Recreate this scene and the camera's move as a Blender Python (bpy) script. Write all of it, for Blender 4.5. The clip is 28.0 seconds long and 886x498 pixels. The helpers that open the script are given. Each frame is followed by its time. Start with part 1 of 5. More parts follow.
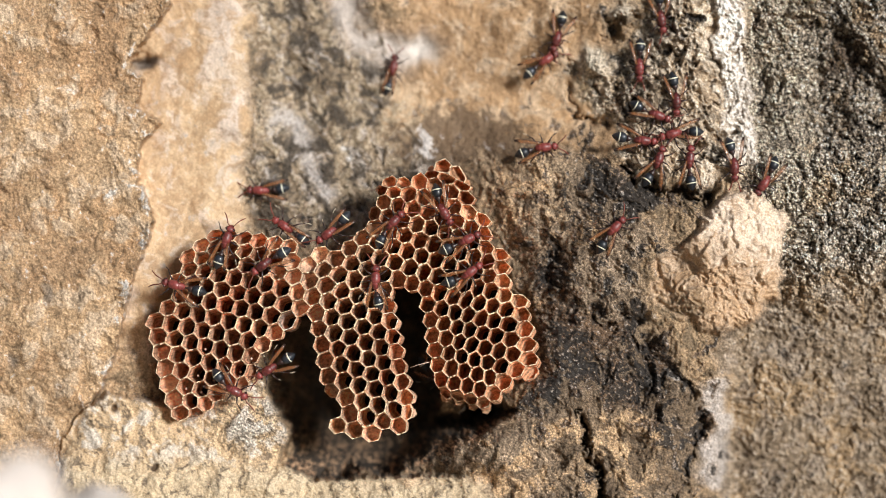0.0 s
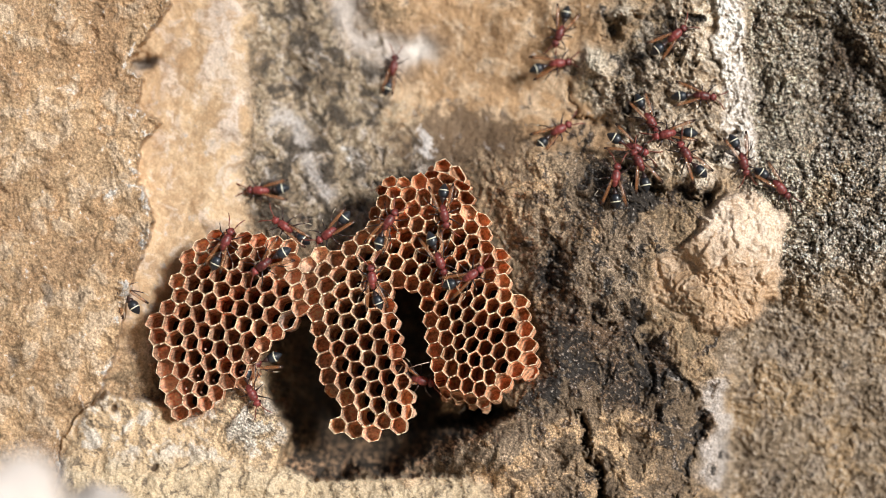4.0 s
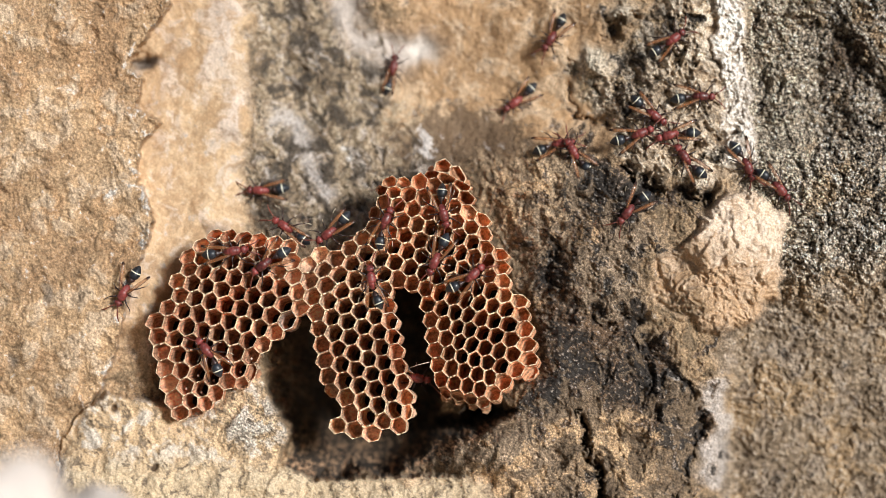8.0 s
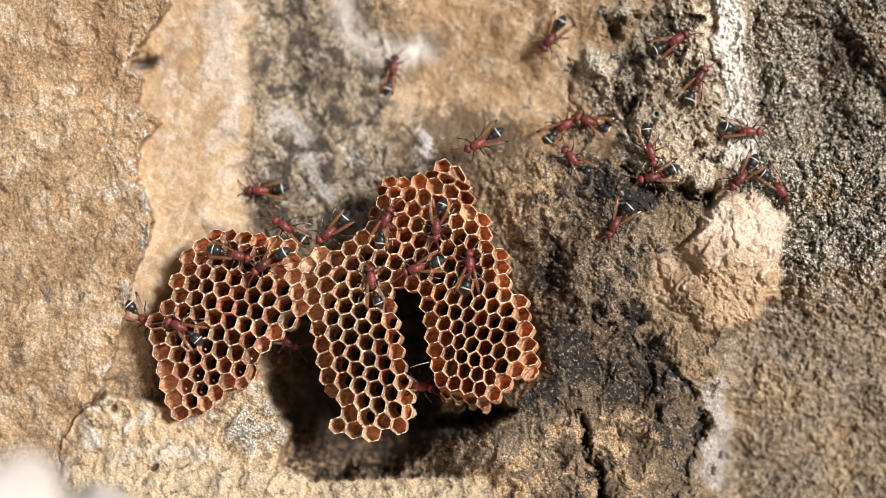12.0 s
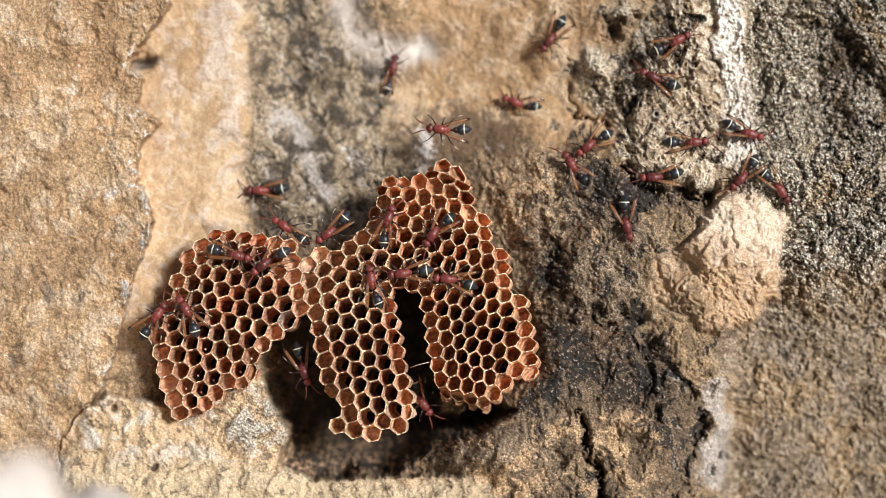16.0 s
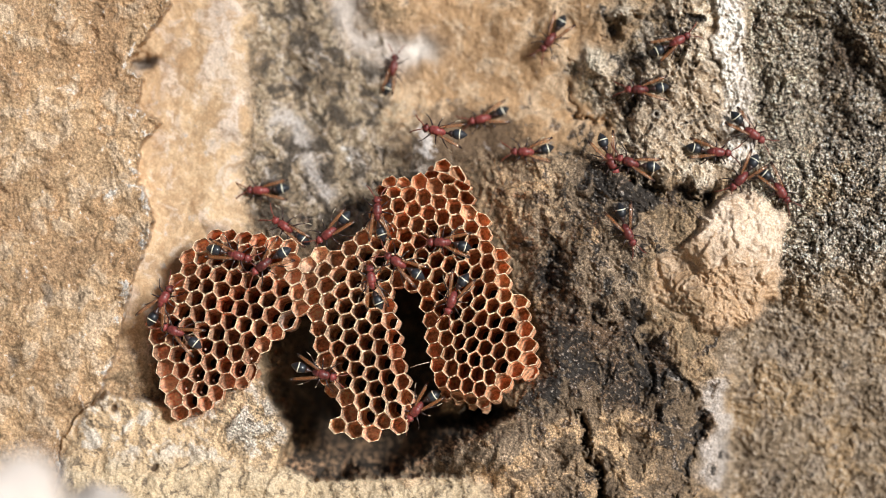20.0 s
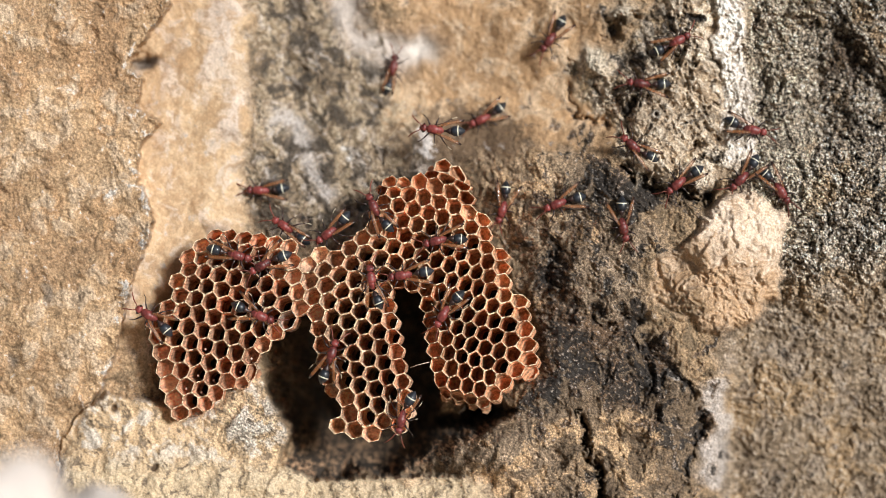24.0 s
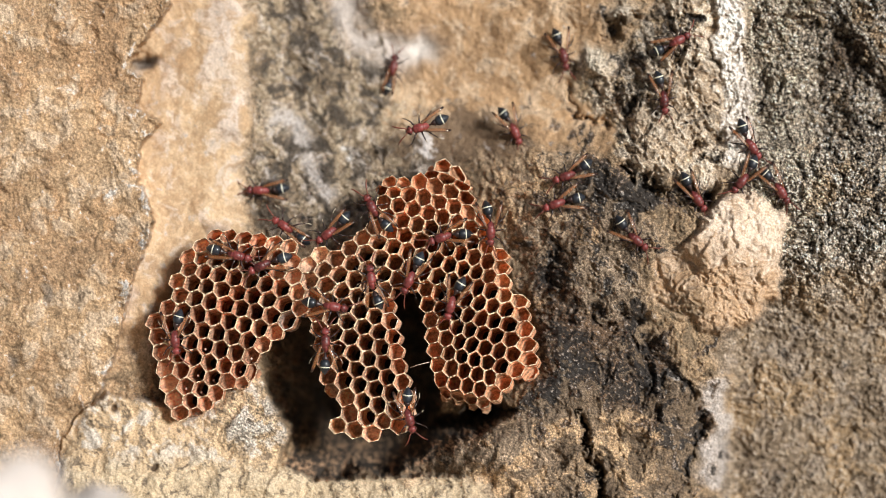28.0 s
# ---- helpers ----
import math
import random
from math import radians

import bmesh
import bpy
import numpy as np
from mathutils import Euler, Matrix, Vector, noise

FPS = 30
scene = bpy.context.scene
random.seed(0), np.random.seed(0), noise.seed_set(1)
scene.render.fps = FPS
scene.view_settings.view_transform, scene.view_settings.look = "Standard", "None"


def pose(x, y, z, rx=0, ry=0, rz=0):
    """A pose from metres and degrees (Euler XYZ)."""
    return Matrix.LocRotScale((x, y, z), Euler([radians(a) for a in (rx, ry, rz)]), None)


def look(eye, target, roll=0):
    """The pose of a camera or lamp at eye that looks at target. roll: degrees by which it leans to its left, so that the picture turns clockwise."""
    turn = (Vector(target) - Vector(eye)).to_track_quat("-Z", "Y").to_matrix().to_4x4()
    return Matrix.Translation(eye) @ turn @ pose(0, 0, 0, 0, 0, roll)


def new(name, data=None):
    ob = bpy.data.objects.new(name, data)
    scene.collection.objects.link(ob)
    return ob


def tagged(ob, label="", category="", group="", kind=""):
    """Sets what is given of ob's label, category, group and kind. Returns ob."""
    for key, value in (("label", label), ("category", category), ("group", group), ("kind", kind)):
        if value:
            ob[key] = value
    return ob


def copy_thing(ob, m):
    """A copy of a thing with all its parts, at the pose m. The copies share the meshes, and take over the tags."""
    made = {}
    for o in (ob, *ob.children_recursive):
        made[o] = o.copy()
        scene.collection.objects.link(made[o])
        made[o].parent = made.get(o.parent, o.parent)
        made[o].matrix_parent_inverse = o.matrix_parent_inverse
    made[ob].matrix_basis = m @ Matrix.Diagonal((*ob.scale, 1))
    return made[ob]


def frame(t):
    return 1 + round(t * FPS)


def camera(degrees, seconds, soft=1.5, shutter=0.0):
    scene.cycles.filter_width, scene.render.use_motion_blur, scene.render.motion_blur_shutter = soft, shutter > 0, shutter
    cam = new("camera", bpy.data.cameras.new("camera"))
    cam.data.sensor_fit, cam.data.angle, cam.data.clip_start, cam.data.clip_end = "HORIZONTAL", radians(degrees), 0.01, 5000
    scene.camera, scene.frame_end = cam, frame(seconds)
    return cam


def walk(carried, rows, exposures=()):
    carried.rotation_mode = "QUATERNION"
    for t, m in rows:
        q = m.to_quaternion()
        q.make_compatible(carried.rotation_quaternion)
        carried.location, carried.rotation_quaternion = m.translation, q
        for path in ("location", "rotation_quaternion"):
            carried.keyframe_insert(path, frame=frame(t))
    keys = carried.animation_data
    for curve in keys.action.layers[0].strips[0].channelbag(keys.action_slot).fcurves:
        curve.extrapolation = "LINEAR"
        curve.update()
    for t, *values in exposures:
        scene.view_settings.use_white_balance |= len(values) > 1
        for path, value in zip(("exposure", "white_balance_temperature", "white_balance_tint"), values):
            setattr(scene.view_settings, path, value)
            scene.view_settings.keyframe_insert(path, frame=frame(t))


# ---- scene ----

# ---- camera: stands still before a rock face ----
D = 0.40                                  # distance from the lens to the mean plane of the rock
Z0 = 1.20                                 # height of the lens above the ground
U = D * math.tan(radians(20)) / 784       # one step of the plan, 0.186 mm
cam = camera(40, 28.0, soft=0.58)
cam.data.dof.use_dof = True
cam.data.dof.focus_distance = 0.379
cam.data.dof.aperture_fstop = 3.9
STAND = look((0, -D, Z0), (0, 0, Z0))
walk(cam, [(0.0, STAND), (28.0, STAND)], exposures=[(0.0, 0.31, 6100, 7), (28.0, 0.31, 6100, 7)])

# ---- daylight ----
world = bpy.data.worlds.new("sky")
scene.world = world
world.use_nodes = True
SUN = Vector((0.70, -0.92, 0.30)).normalized()      # towards the sun
sky = world.node_tree.nodes.new("ShaderNodeTexSky")
sky.sky_type = 'NISHITA'
sky.sun_disc = False
sky.sun_elevation = math.asin(SUN.z)
sky.sun_rotation = math.atan2(SUN.x, SUN.y)
world.node_tree.nodes["Background"].inputs[1].default_value = 0.034
world.node_tree.links.new(sky.outputs[0], world.node_tree.nodes["Background"].inputs[0])
sun_data = bpy.data.lights.new("sun", 'SUN')
sun_data.energy, sun_data.angle, sun_data.color = 4.0, radians(12), (1.0, 0.96, 0.90)
sun = new("sun", sun_data)
sun.matrix_basis = look(SUN * 5, (0, 0, 0))


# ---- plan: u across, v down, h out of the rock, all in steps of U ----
def at(u, v, h):
    k = (D - h * U) / D
    return Vector(((u - 784) * U * k, -h * U, Z0 + (441 - v) * U * k))


_perm = np.random.RandomState(7).permutation(512)
_ang = np.random.RandomState(8).rand(512) * 2 * np.pi
_gx, _gy = np.cos(_ang), np.sin(_ang)


def perlin(x, y, seed=0):
    xi, yi = np.floor(x).astype(int), np.floor(y).astype(int)
    xf, yf = x - xi, y - yi
    fx, fy = xf * xf * xf * (xf * (xf * 6 - 15) + 10), yf * yf * yf * (yf * (yf * 6 - 15) + 10)

    def corner(a, b):
        g = _perm[(_perm[(xi + a + seed * 37) & 511] + yi + b) & 511]
        return _gx[g] * (xf - a) + _gy[g] * (yf - b)
    low = corner(0, 0) * (1 - fx) + corner(1, 0) * fx
    high = corner(0, 1) * (1 - fx) + corner(1, 1) * fx
    return (low * (1 - fy) + high * fy) * 1.5


def fbm(u, v, size, octaves=4, seed=0, gain=0.5):
    total, amp = 0, 1.0
    for k in range(octaves):
        total = total + amp * perlin(u / size + 3.7 * k, v / size, seed + k)
        u, v = 0.803 * u + 0.596 * v, 0.803 * v - 0.596 * u
        size, amp = size / 2.03, amp * gain
    return total


def chips(u, v, size, seed=0):
    """Distance to the nearest of scattered points, 0 at a point to about 1 between them."""
    x, y = u / size, v / size
    xi, yi = np.floor(x).astype(int), np.floor(y).astype(int)
    best = np.full(u.shape, 9.0)
    for a in (-1, 0, 1):
        for c in (-1, 0, 1):
            g = _perm[(_perm[(xi + a + seed * 37) & 511] + yi + c) & 511]
            px, py = xi + a + (g % 23) / 23, yi + c + (g % 29) / 29
            best = np.minimum(best, (x - px) ** 2 + (y - py) ** 2)
    return np.sqrt(best)


def smooth(a, b, x):
    t = np.clip((x - a) / (b - a), 0, 1)
    return t * t * (3 - 2 * t)


def inside(u, v, points):
    """Signed distance to a polygon, positive inside."""
    best, sign = np.full(u.shape, 1e12), np.zeros(u.shape, bool)
    for (ax, ay), (bx, by) in zip(points, points[1:] + points[:1]):
        ex, ey = bx - ax, by - ay
        t = np.clip(((u - ax) * ex + (v - ay) * ey) / (ex * ex + ey * ey + 1e-9), 0, 1)
        best = np.minimum(best, (u - ax - t * ex) ** 2 + (v - ay - t * ey) ** 2)
        if by != ay:
            cross = ((ay > v) != (by > v)) & (u < ex * (v - ay) / ey + ax)
            sign ^= cross
    return np.sqrt(best) * np.where(sign, 1, -1)


def along(u, v, points):
    """Distance to an open line."""
    best = np.full(u.shape, 1e12)
    for (ax, ay), (bx, by) in zip(points, points[1:]):
        ex, ey = bx - ax, by - ay
        t = np.clip(((u - ax) * ex + (v - ay) * ey) / (ex * ex + ey * ey + 1e-9), 0, 1)
        best = np.minimum(best, (u - ax - t * ex) ** 2 + (v - ay - t * ey) ** 2)
    return np.sqrt(best)


# outlines of the large pieces of rock
SLAB = [(-9000, -9000), (310, -9000), (300, -60), (301, 15), (272, 50), (240, 98), (230, 125), (256, 138), (244, 190),
        (286, 217), (250, 256), (243, 320), (262, 348), (273, 392), (262, 430), (240, 480), (226, 530), (206, 620),
        (180, 690), (132, 740), (104, 790), (110, 830), (60, 990), (60, 9000), (-9000, 9000)]
BLOCK = [(80, 9000), (84, 840), (92, 785), (140, 725), (190, 695), (240, 704), (300, 716), (390, 672), (462, 640), (478, 705), (515, 768),
         (496, 815), (560, 848), (640, 842), (760, 838), (860, 846), (900, 900), (900, 9000)]
HOLLOW = [(470, 600), (520, 560), (570, 510), (700, 480), (765, 500), (775, 620), (790, 720), (870, 700), (905, 715), (880, 750),
          (810, 790), (750, 836), (640, 852), (555, 858), (494, 826), (518, 768), (480, 705), (468, 650)]
KNOB = [(1250, 372), (1300, 332), (1345, 345), (1392, 380), (1387, 470), (1378, 530), (1335, 568), (1300, 596), (1255, 585), (1195, 565),
        (1145, 525), (1165, 462), (1222, 422)]
CRUST = [(1010, 110), (1040, 90), (1085, 100), (1120, 70), (1200, -60), (1260, -60), (1330, 240), (1330, 310), (1280, 320), (1240, 340),
         (1200, 325), (1130, 325), (1085, 270), (1080, 225), (1030, 185)]
BROWN = [(840, 300), (1010, 250), (1110, 300), (1180, 420), (1120, 480), (1150, 590), (1235, 690), (1245, 730), (1230, 850), (1250, 9000),
         (850, 9000), (850, 850), (740, 835), (790, 760), (900, 720), (950, 660), (950, 560)]
FLAKE = [(1128, 172), (1165, 130), (1215, 112), (1268, 118), (1308, 195), (1300, 236), (1252, 262), (1215, 296), (1160, 320), (1108, 296),
         (1122, 250), (1108, 215)]
VEIN = [(1282, -200), (1289, 30), (1299, 140), (1308, 250), (1312, 285)]


# outlines of the lobes of the comb
LEFT = [(262, 545), (300, 520), (308, 460), (355, 395), (400, 398), (480, 415), (530, 445), (530, 480), (545, 560), (505, 600), (468, 640),
        (450, 680), (400, 720), (340, 748), (300, 742), (275, 650)]
MIDDLE = [(525, 445), (560, 440), (600, 410), (640, 395), (690, 380), (720, 420), (715, 480), (700, 520), (718, 560), (715, 620), (738, 660), (726, 760),
          (700, 768), (655, 783), (585, 768), (592, 730), (570, 690), (556, 650), (552, 590), (530, 560), (528, 480)]
RIGHT = [(655, 400), (658, 345), (690, 312), (740, 290), (770, 284), (828, 298), (845, 372), (872, 400), (905, 450), (912, 510), (942, 560), (948, 650),
         (925, 680), (890, 700), (850, 728), (780, 715), (755, 640), (742, 540), (700, 500), (690, 440)]


def spread(lo, hi, step, far, grow=1.35):
    core = list(np.arange(lo, hi + 1, step))
    gap = step * 2
    a, b = core[0], core[-1]
    left, right = [], []
    while b < hi + far:
        a, b, gap = a - gap, b + gap, gap * grow
        left.append(a), right.append(b)
    return np.array(left[::-1] + core + right)


GU, GV = np.meshgrid(spread(-50, 1618, 1.6, 5200), spread(-40, 922, 1.6, 5200))


def blob(u, v, cu, cv, ru, rv, lean=0.0):
    c, s = math.cos(radians(lean)), math.sin(radians(lean))
    a, b = (u - cu) * c + (v - cv) * s, (v - cv) * c - (u - cu) * s
    return np.exp(-(a / ru) ** 2 - (b / rv) ** 2)


def relief(u, v):
    """Height of the rock over the mean plane, and its colour."""
    wu, wv = u + 12 * fbm(u, v, 55, 4, 1), v + 12 * fbm(u, v, 55, 4, 5)
    ju, jv = u + 3.5 * fbm(u, v, 16, 3, 2), v + 3.5 * fbm(u, v, 16, 3, 6)
    big = fbm(u, v, 260, 3, 11)
    mid = fbm(u, v, 75, 4, 12)
    fine = fbm(wu, wv, 22, 4, 13, 0.6)
    tone = fbm(wu, wv, 130, 5, 21, 0.6)
    patch = fbm(wu, wv, 46, 4, 22, 0.55)
    spot = fbm(wu, wv, 19, 4, 23, 0.7)
    grain = fbm(u, v, 6.5, 3, 25, 0.7)
    ridged = 1 - np.abs(fbm(wu, wv, 40, 4, 15, 0.55)) * 2
    chip = chips(wu + 8 * fbm(u, v, 20, 2, 51), wv + 8 * fbm(u, v, 20, 2, 53), 36, 3) - 0.5
    chop = chips(wu, wv, 15, 5) - 0.5
    lump = np.clip(1 - 1.25 * chips(wu + 5 * spot, wv + 5 * grain, 17, 9), 0, 1)
    knot = np.clip(1 - 1.2 * chips(wu + 8 * spot + 4 * grain, 0.8 * wv + 8 * patch, 25, 12), 0, 1)
    bead = np.clip(1 - 1.3 * chips(u + 3 * grain, v + 3 * spot, 9.5, 4), 0, 1)
    pits = smooth(0.30, 0.75, fbm(u, v, 11, 2, 17, 0.5))
    # strokes that run down to the lower left on the crust, and sideways on the granular rock
    stroke = fbm((u * 0.62 + v * 0.78) * 0.45, (v * 0.62 - u * 0.78) * 1.9, 19, 3, 33, 0.6)
    wrinkle = 1 - 2.2 * np.abs(fbm(wu * 0.9 + wv * 0.5, wv - wu * 0.3, 15, 3, 36, 0.6))
    streak = fbm(wu * 0.55, (wv - 0.18 * wu) * 1.25, 13, 3, 35, 0.7)
    drape = fbm(wu * 1.5 + 0.3 * wv, wv * 0.6, 130, 3, 31, 0.45)

    # pale runs that come down to the right over the grey rock
    veinlet = fbm((wu * 0.75 - wv * 0.66) * 1.5, (wv * 0.75 + wu * 0.66) * 0.5, 42, 4, 37, 0.6)

    slab_d = inside(ju, jv, SLAB)
    slab = smooth(-3, 4, slab_d)
    block_d = inside(ju, jv, BLOCK)
    block = smooth(-4, 8, block_d) * (1 - slab)
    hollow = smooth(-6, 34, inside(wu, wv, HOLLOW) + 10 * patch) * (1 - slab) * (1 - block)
    knob_d = inside(wu, wv, KNOB)
    knob = smooth(-5, 12, knob_d + 6 * patch)
    crust = smooth(-10, 14, inside(wu, wv, CRUST) + 14 * patch) * (1 - knob)
    brown_d = inside(wu, wv, BROWN)
    brown = smooth(-26, 30, brown_d + 34 * patch) * (1 - knob) * (1 - hollow)
    vein_d = along(wu, wv, VEIN)
    vein = smooth(29, 22, vein_d + 4 * spot + 4 * patch) * smooth(320, 255, wv)
    recess = smooth(465, 410, wu + 16 * patch) * smooth(700, 500, wv) * (1 - slab) * (1 - block)
    granular = smooth(1296, 1345, wu + 60 * smooth(430, 640, wv) * 0.6) * (1 - knob) * (1 - vein) * smooth(20, -20, brown_d)
    low_right = granular * smooth(430, 640, wv + 0.15 * (wu - 1400))
    grey = smooth(425, 470, wu + 16 * patch) * smooth(660, 590, wu - 0.45 * (wv - 60) - 45 * smooth(90, 160, wv) + 40 * patch) * smooth(470, 400, wv)
    orange = smooth(640, 760, wu + 40 * patch) * smooth(1110, 1030, wu + 30 * patch) * smooth(310, 215, wv + 30 * patch) * (1 - crust)
    flow = np.exp(-(along(wu, wv, [(596, -100), (612, 20), (640, 70), (700, 98), (745, 88)]) / 25) ** 2)

    # the ochre apron beside the top of the comb
    apron = smooth(470, 400, wv + 20 * patch) * smooth(1050, 960, wu + 25 * patch)
    # pale fibrous sheets on the crust, dark pockets between them
    sheet = crust * smooth(-0.10, 0.16, 0.8 * patch + 0.3 * tone + 0.25 * spot + 0.50 * smooth(1110, 1200, wu + 0.35 * (wv - 150)) - 0.18 - 0.45 * smooth(250, 300, wv) * smooth(1290, 1200, wu))
    flake = smooth(-2, 7, inside(ju + 5 * spot, jv + 5 * patch, FLAKE))
    sheet = np.maximum(sheet, flake * (0.80 + 0.2 * smooth(-0.3, 0.2, patch)))
    rough = np.clip(0.6 - 0.55 * sheet - 0.5 * vein - 0.42 * knob + 0.1 * slab - 0.50 * recess - 0.33 * orange + 0.45 * granular - 0.62 * low_right + 0.28 * crust + (0.12 - 0.05 * apron) * brown - 0.36 * grey
                    - 0.2 * block + 0.5 * block * blob(u, v, 455, 745, 80, 70) - 0.4 * flow, 0.12, 1.4)
    lower = smooth(620, 820, v)
    h = -22 - 62 * smooth(330, 150, v) * smooth(400, 520, u) * smooth(1260, 780, u) + (46 + 54 * smooth(200, 330, v)) * smooth(760, 1120, u) * (1 - 0.75 * lower * smooth(1150, 1280, u)) + 45 * smooth(740, 860, u) * smooth(560, 700, v) * smooth(1120, 930, u)
    h = h + 12 * smooth(800, 930, u) * smooth(150, 330, v) * smooth(1120, 930, u) * (1 - smooth(560, 700, v))
    low = h
    # beside the broad lobe the rock comes up close behind the paper
    comb_d = np.maximum(np.maximum(inside(u, v, LEFT), inside(u, v, MIDDLE)), inside(u, v, RIGHT))
    near_left = smooth(440, 360, u) * smooth(180, 500, v) * (1 - smooth(-12, 30, comb_d)) * (44 - 30 * smooth(660, 760, v))
    h = h + big * 20 * (1 - 0.7 * slab) + mid * 9 * (0.4 + 0.6 * rough) + (fine * 4.6 + ridged * 2.0 + grain * 1.7 - pits * 3.0 - chip * (8 - 6.5 * crust) - chop * (7 - 5.5 * crust)) * rough
    h = h * (1 - slab) + slab * (108 + big * 9 + mid * 7 + np.abs(mid) * 2 + patch * 4 + fine * 1.7 + grain * 1.1 - pits * 1.0 - chip * 1.1 - chop * 0.9 + 6 * smooth(40, 0, slab_d) * patch
                                 - 45 * smooth(540, 780, v))
    h = h * (1 - block) + block * (30 + 22 * smooth(0, 60, block_d) + big * 10 + mid * 8 + fine * 3 + grain * 0.8 + 5 * patch + 34 * blob(u, v, 462, 742, 66, 66) + 30 * smooth(790, 870, v))
    h = h + 42 * smooth(700, 790, u + 0.7 * (v - 780)) * smooth(950, 880, u) * smooth(730, 790, v) * smooth(858, 815, v)
    h = h + recess * (14 + 5 * drape) + (1 - slab) * near_left - hollow * (0.25 + 0.75 * smooth(490, 610, u)) * (90 + 160 * smooth(835, 730, v)) * (1 - 0.85 * smooth(700, 780, u + 0.9 * (v - 780)) * smooth(725, 785, v)) + grey * (6 * drape + 1.5 * veinlet + 7 * lump)
    h = h + knob * (4 + 22 * smooth(1165, 1275, wu) + 0.27 * np.clip(knob_d, 0, 80) + 2.5 * ridged - 14 * smooth(440, 500, wv - 0.2 * (wu - 1250)) + 5 * patch + 1.5 * spot + (1.5 * ridged + 2.4 * wrinkle) * smooth(420, 500, wv) - chip * 2)
    h = h + crust * smooth(-10, 70, inside(wu, wv, CRUST)) * (1 - vein) * (6 + 4 * (ridged - 0.4) + 2 * stroke + 3 * wrinkle + 8 * sheet + 9 * flake + (7 * lump + 13 * knot) * (1 - 0.45 * flake) + 1.5 * chop) + vein * (22 + 4 * spot + 2.5 * chop + 3 * wrinkle + 1.8 * grain) + brown * (4 * patch + 1 * ridged + 14 * smooth(1050, 1180, wu) * smooth(560, 640, wv))
    h = h - 80 * low_right - flow * 14 + granular * (2.6 * streak + 1.2 * grain + 3.0 * spot)
    # cracks, pits and overhangs of the brown rock and the crust
    shade = 0 * u
    for line, wide, deep in (([(985, 440), (968, 500), (1005, 565)], 16, 22), ([(1060, 552), (1110, 572)], 24, 22), ([(1150, 610), (1190, 665)], 20, 22),
                             ([(1028, 735), (1042, 790), (1064, 885)], 9, 60), ([(1148, 650), (1165, 745)], 9, 20),
                             ([(1105, 305), (1170, 335), (1255, 345)], 13, 40), ([(1085, 62), (1092, 35), (1130, 30)], 12, 30),
                             ([(1012, 100), (1016, 150), (1012, 195)], 4, 14), ([(1010, 205), (1070, 215), (1085, 260)], 6, 16),
                             ([(1225, 270), (1275, 245), (1300, 235)], 8, 22), ([(1400, 30), (1480, 60), (1560, 160)], 20, 24),
                             ([(1200, 880), (1230, 800), (1246, 735), (1205, 680)], 7, 22), ([(1342, 30), (1350, 200)], 5, 12)):
        d = np.exp(-(along(wu + 7 * spot, wv + 7 * patch, line) / wide) ** 2) * (1 - slab) * smooth(-0.7, 0.1, patch + 0.5 * spot)
        h, shade = h - deep * d, np.maximum(shade, d)
    for cu, cv, ru, rv, up in ((1046, 112, 24, 22, 22), (1105, 22, 22, 16, 26), (1185, 215, 40, 26, 10), (1272, 215, 24, 16, 16), (1060, 330, 40, 16, 10),
                               (900, 790, 50, 30, 16), (1010, 760, 40, 40, 12), (800, 800, 40, 24, 10)):
        h = h + up * blob(wu, wv, cu, cv, ru, rv)
    # a small burrow with a raised rim on the crust, a pit in the block
    burrow = np.hypot(u - 1161, v - 203)
    h = h + 5 * np.exp(-((burrow - 6) / 2.2) ** 2) - 9 * np.exp(-(burrow / 3.5) ** 2) - 14 * blob(wu, wv, 272, 826, 6, 11) * block - 10 * blob(wu, wv, 202, 722, 8, 7) * block
    # the rock keeps clear of the comb
    h = h - (1 - slab) * smooth(-46, 34, comb_d) * np.maximum(low, 0)
    # chips and dents in the slab
    for cu, cv, ru, rv, deep in ((115, 150, 16, 9, 7), (108, 178, 6, 5, 6), (105, 240, 6, 12, 5), (160, 55, 12, 9, 5), (82, 540, 12, 26, 6), (196, 520, 10, 4, 5),
                                 (20, 630, 14, 30, 8), (200, 722, 7, 7, 9), (256, 110, 28, 17, 34)):
        h = h - deep * blob(wu, wv, cu, cv, ru, rv)

    def rgb(r, g, b):
        return np.array([r, g, b]) + 0 * u[..., None]
    col = rgb(0.45, 0.315, 0.180)

    def lay(c, m):
        m = np.clip(m, 0, 1)
        return col * (1 - m[..., None]) + np.array(c) * m[..., None]
    col = lay((0.20, 0.145, 0.085), smooth(0.0, -0.5, spot + 0.6 * patch) * 0.8)
    col = lay((0.70, 0.515, 0.315), recess)
    col = lay((0.72, 0.61, 0.51), recess * 0.85 * smooth(-0.1, 0.6, drape + 0.14 * smooth(310, 430, wu) - 0.35 * smooth(240, 400, wv) + 0.35 * patch))
    col = lay((0.40, 0.245, 0.125), recess * smooth(0.2, 0.6, patch - 0.4 * drape) * 0.45)
    col = lay((0.36, 0.235, 0.125), recess * smooth(0.15, 0.55, tone) * 0.5)
    col = lay((0.82, 0.70, 0.56), recess * smooth(0.10, 0.5, 0.6 * patch + 0.5 * spot) * 0.65)
    col = lay((0.50, 0.32, 0.165), recess * smooth(0.10, 0.5, -0.6 * patch - 0.5 * spot + 0.2 * tone) * 0.55)
    col = lay((0.27, 0.200, 0.125), grey)
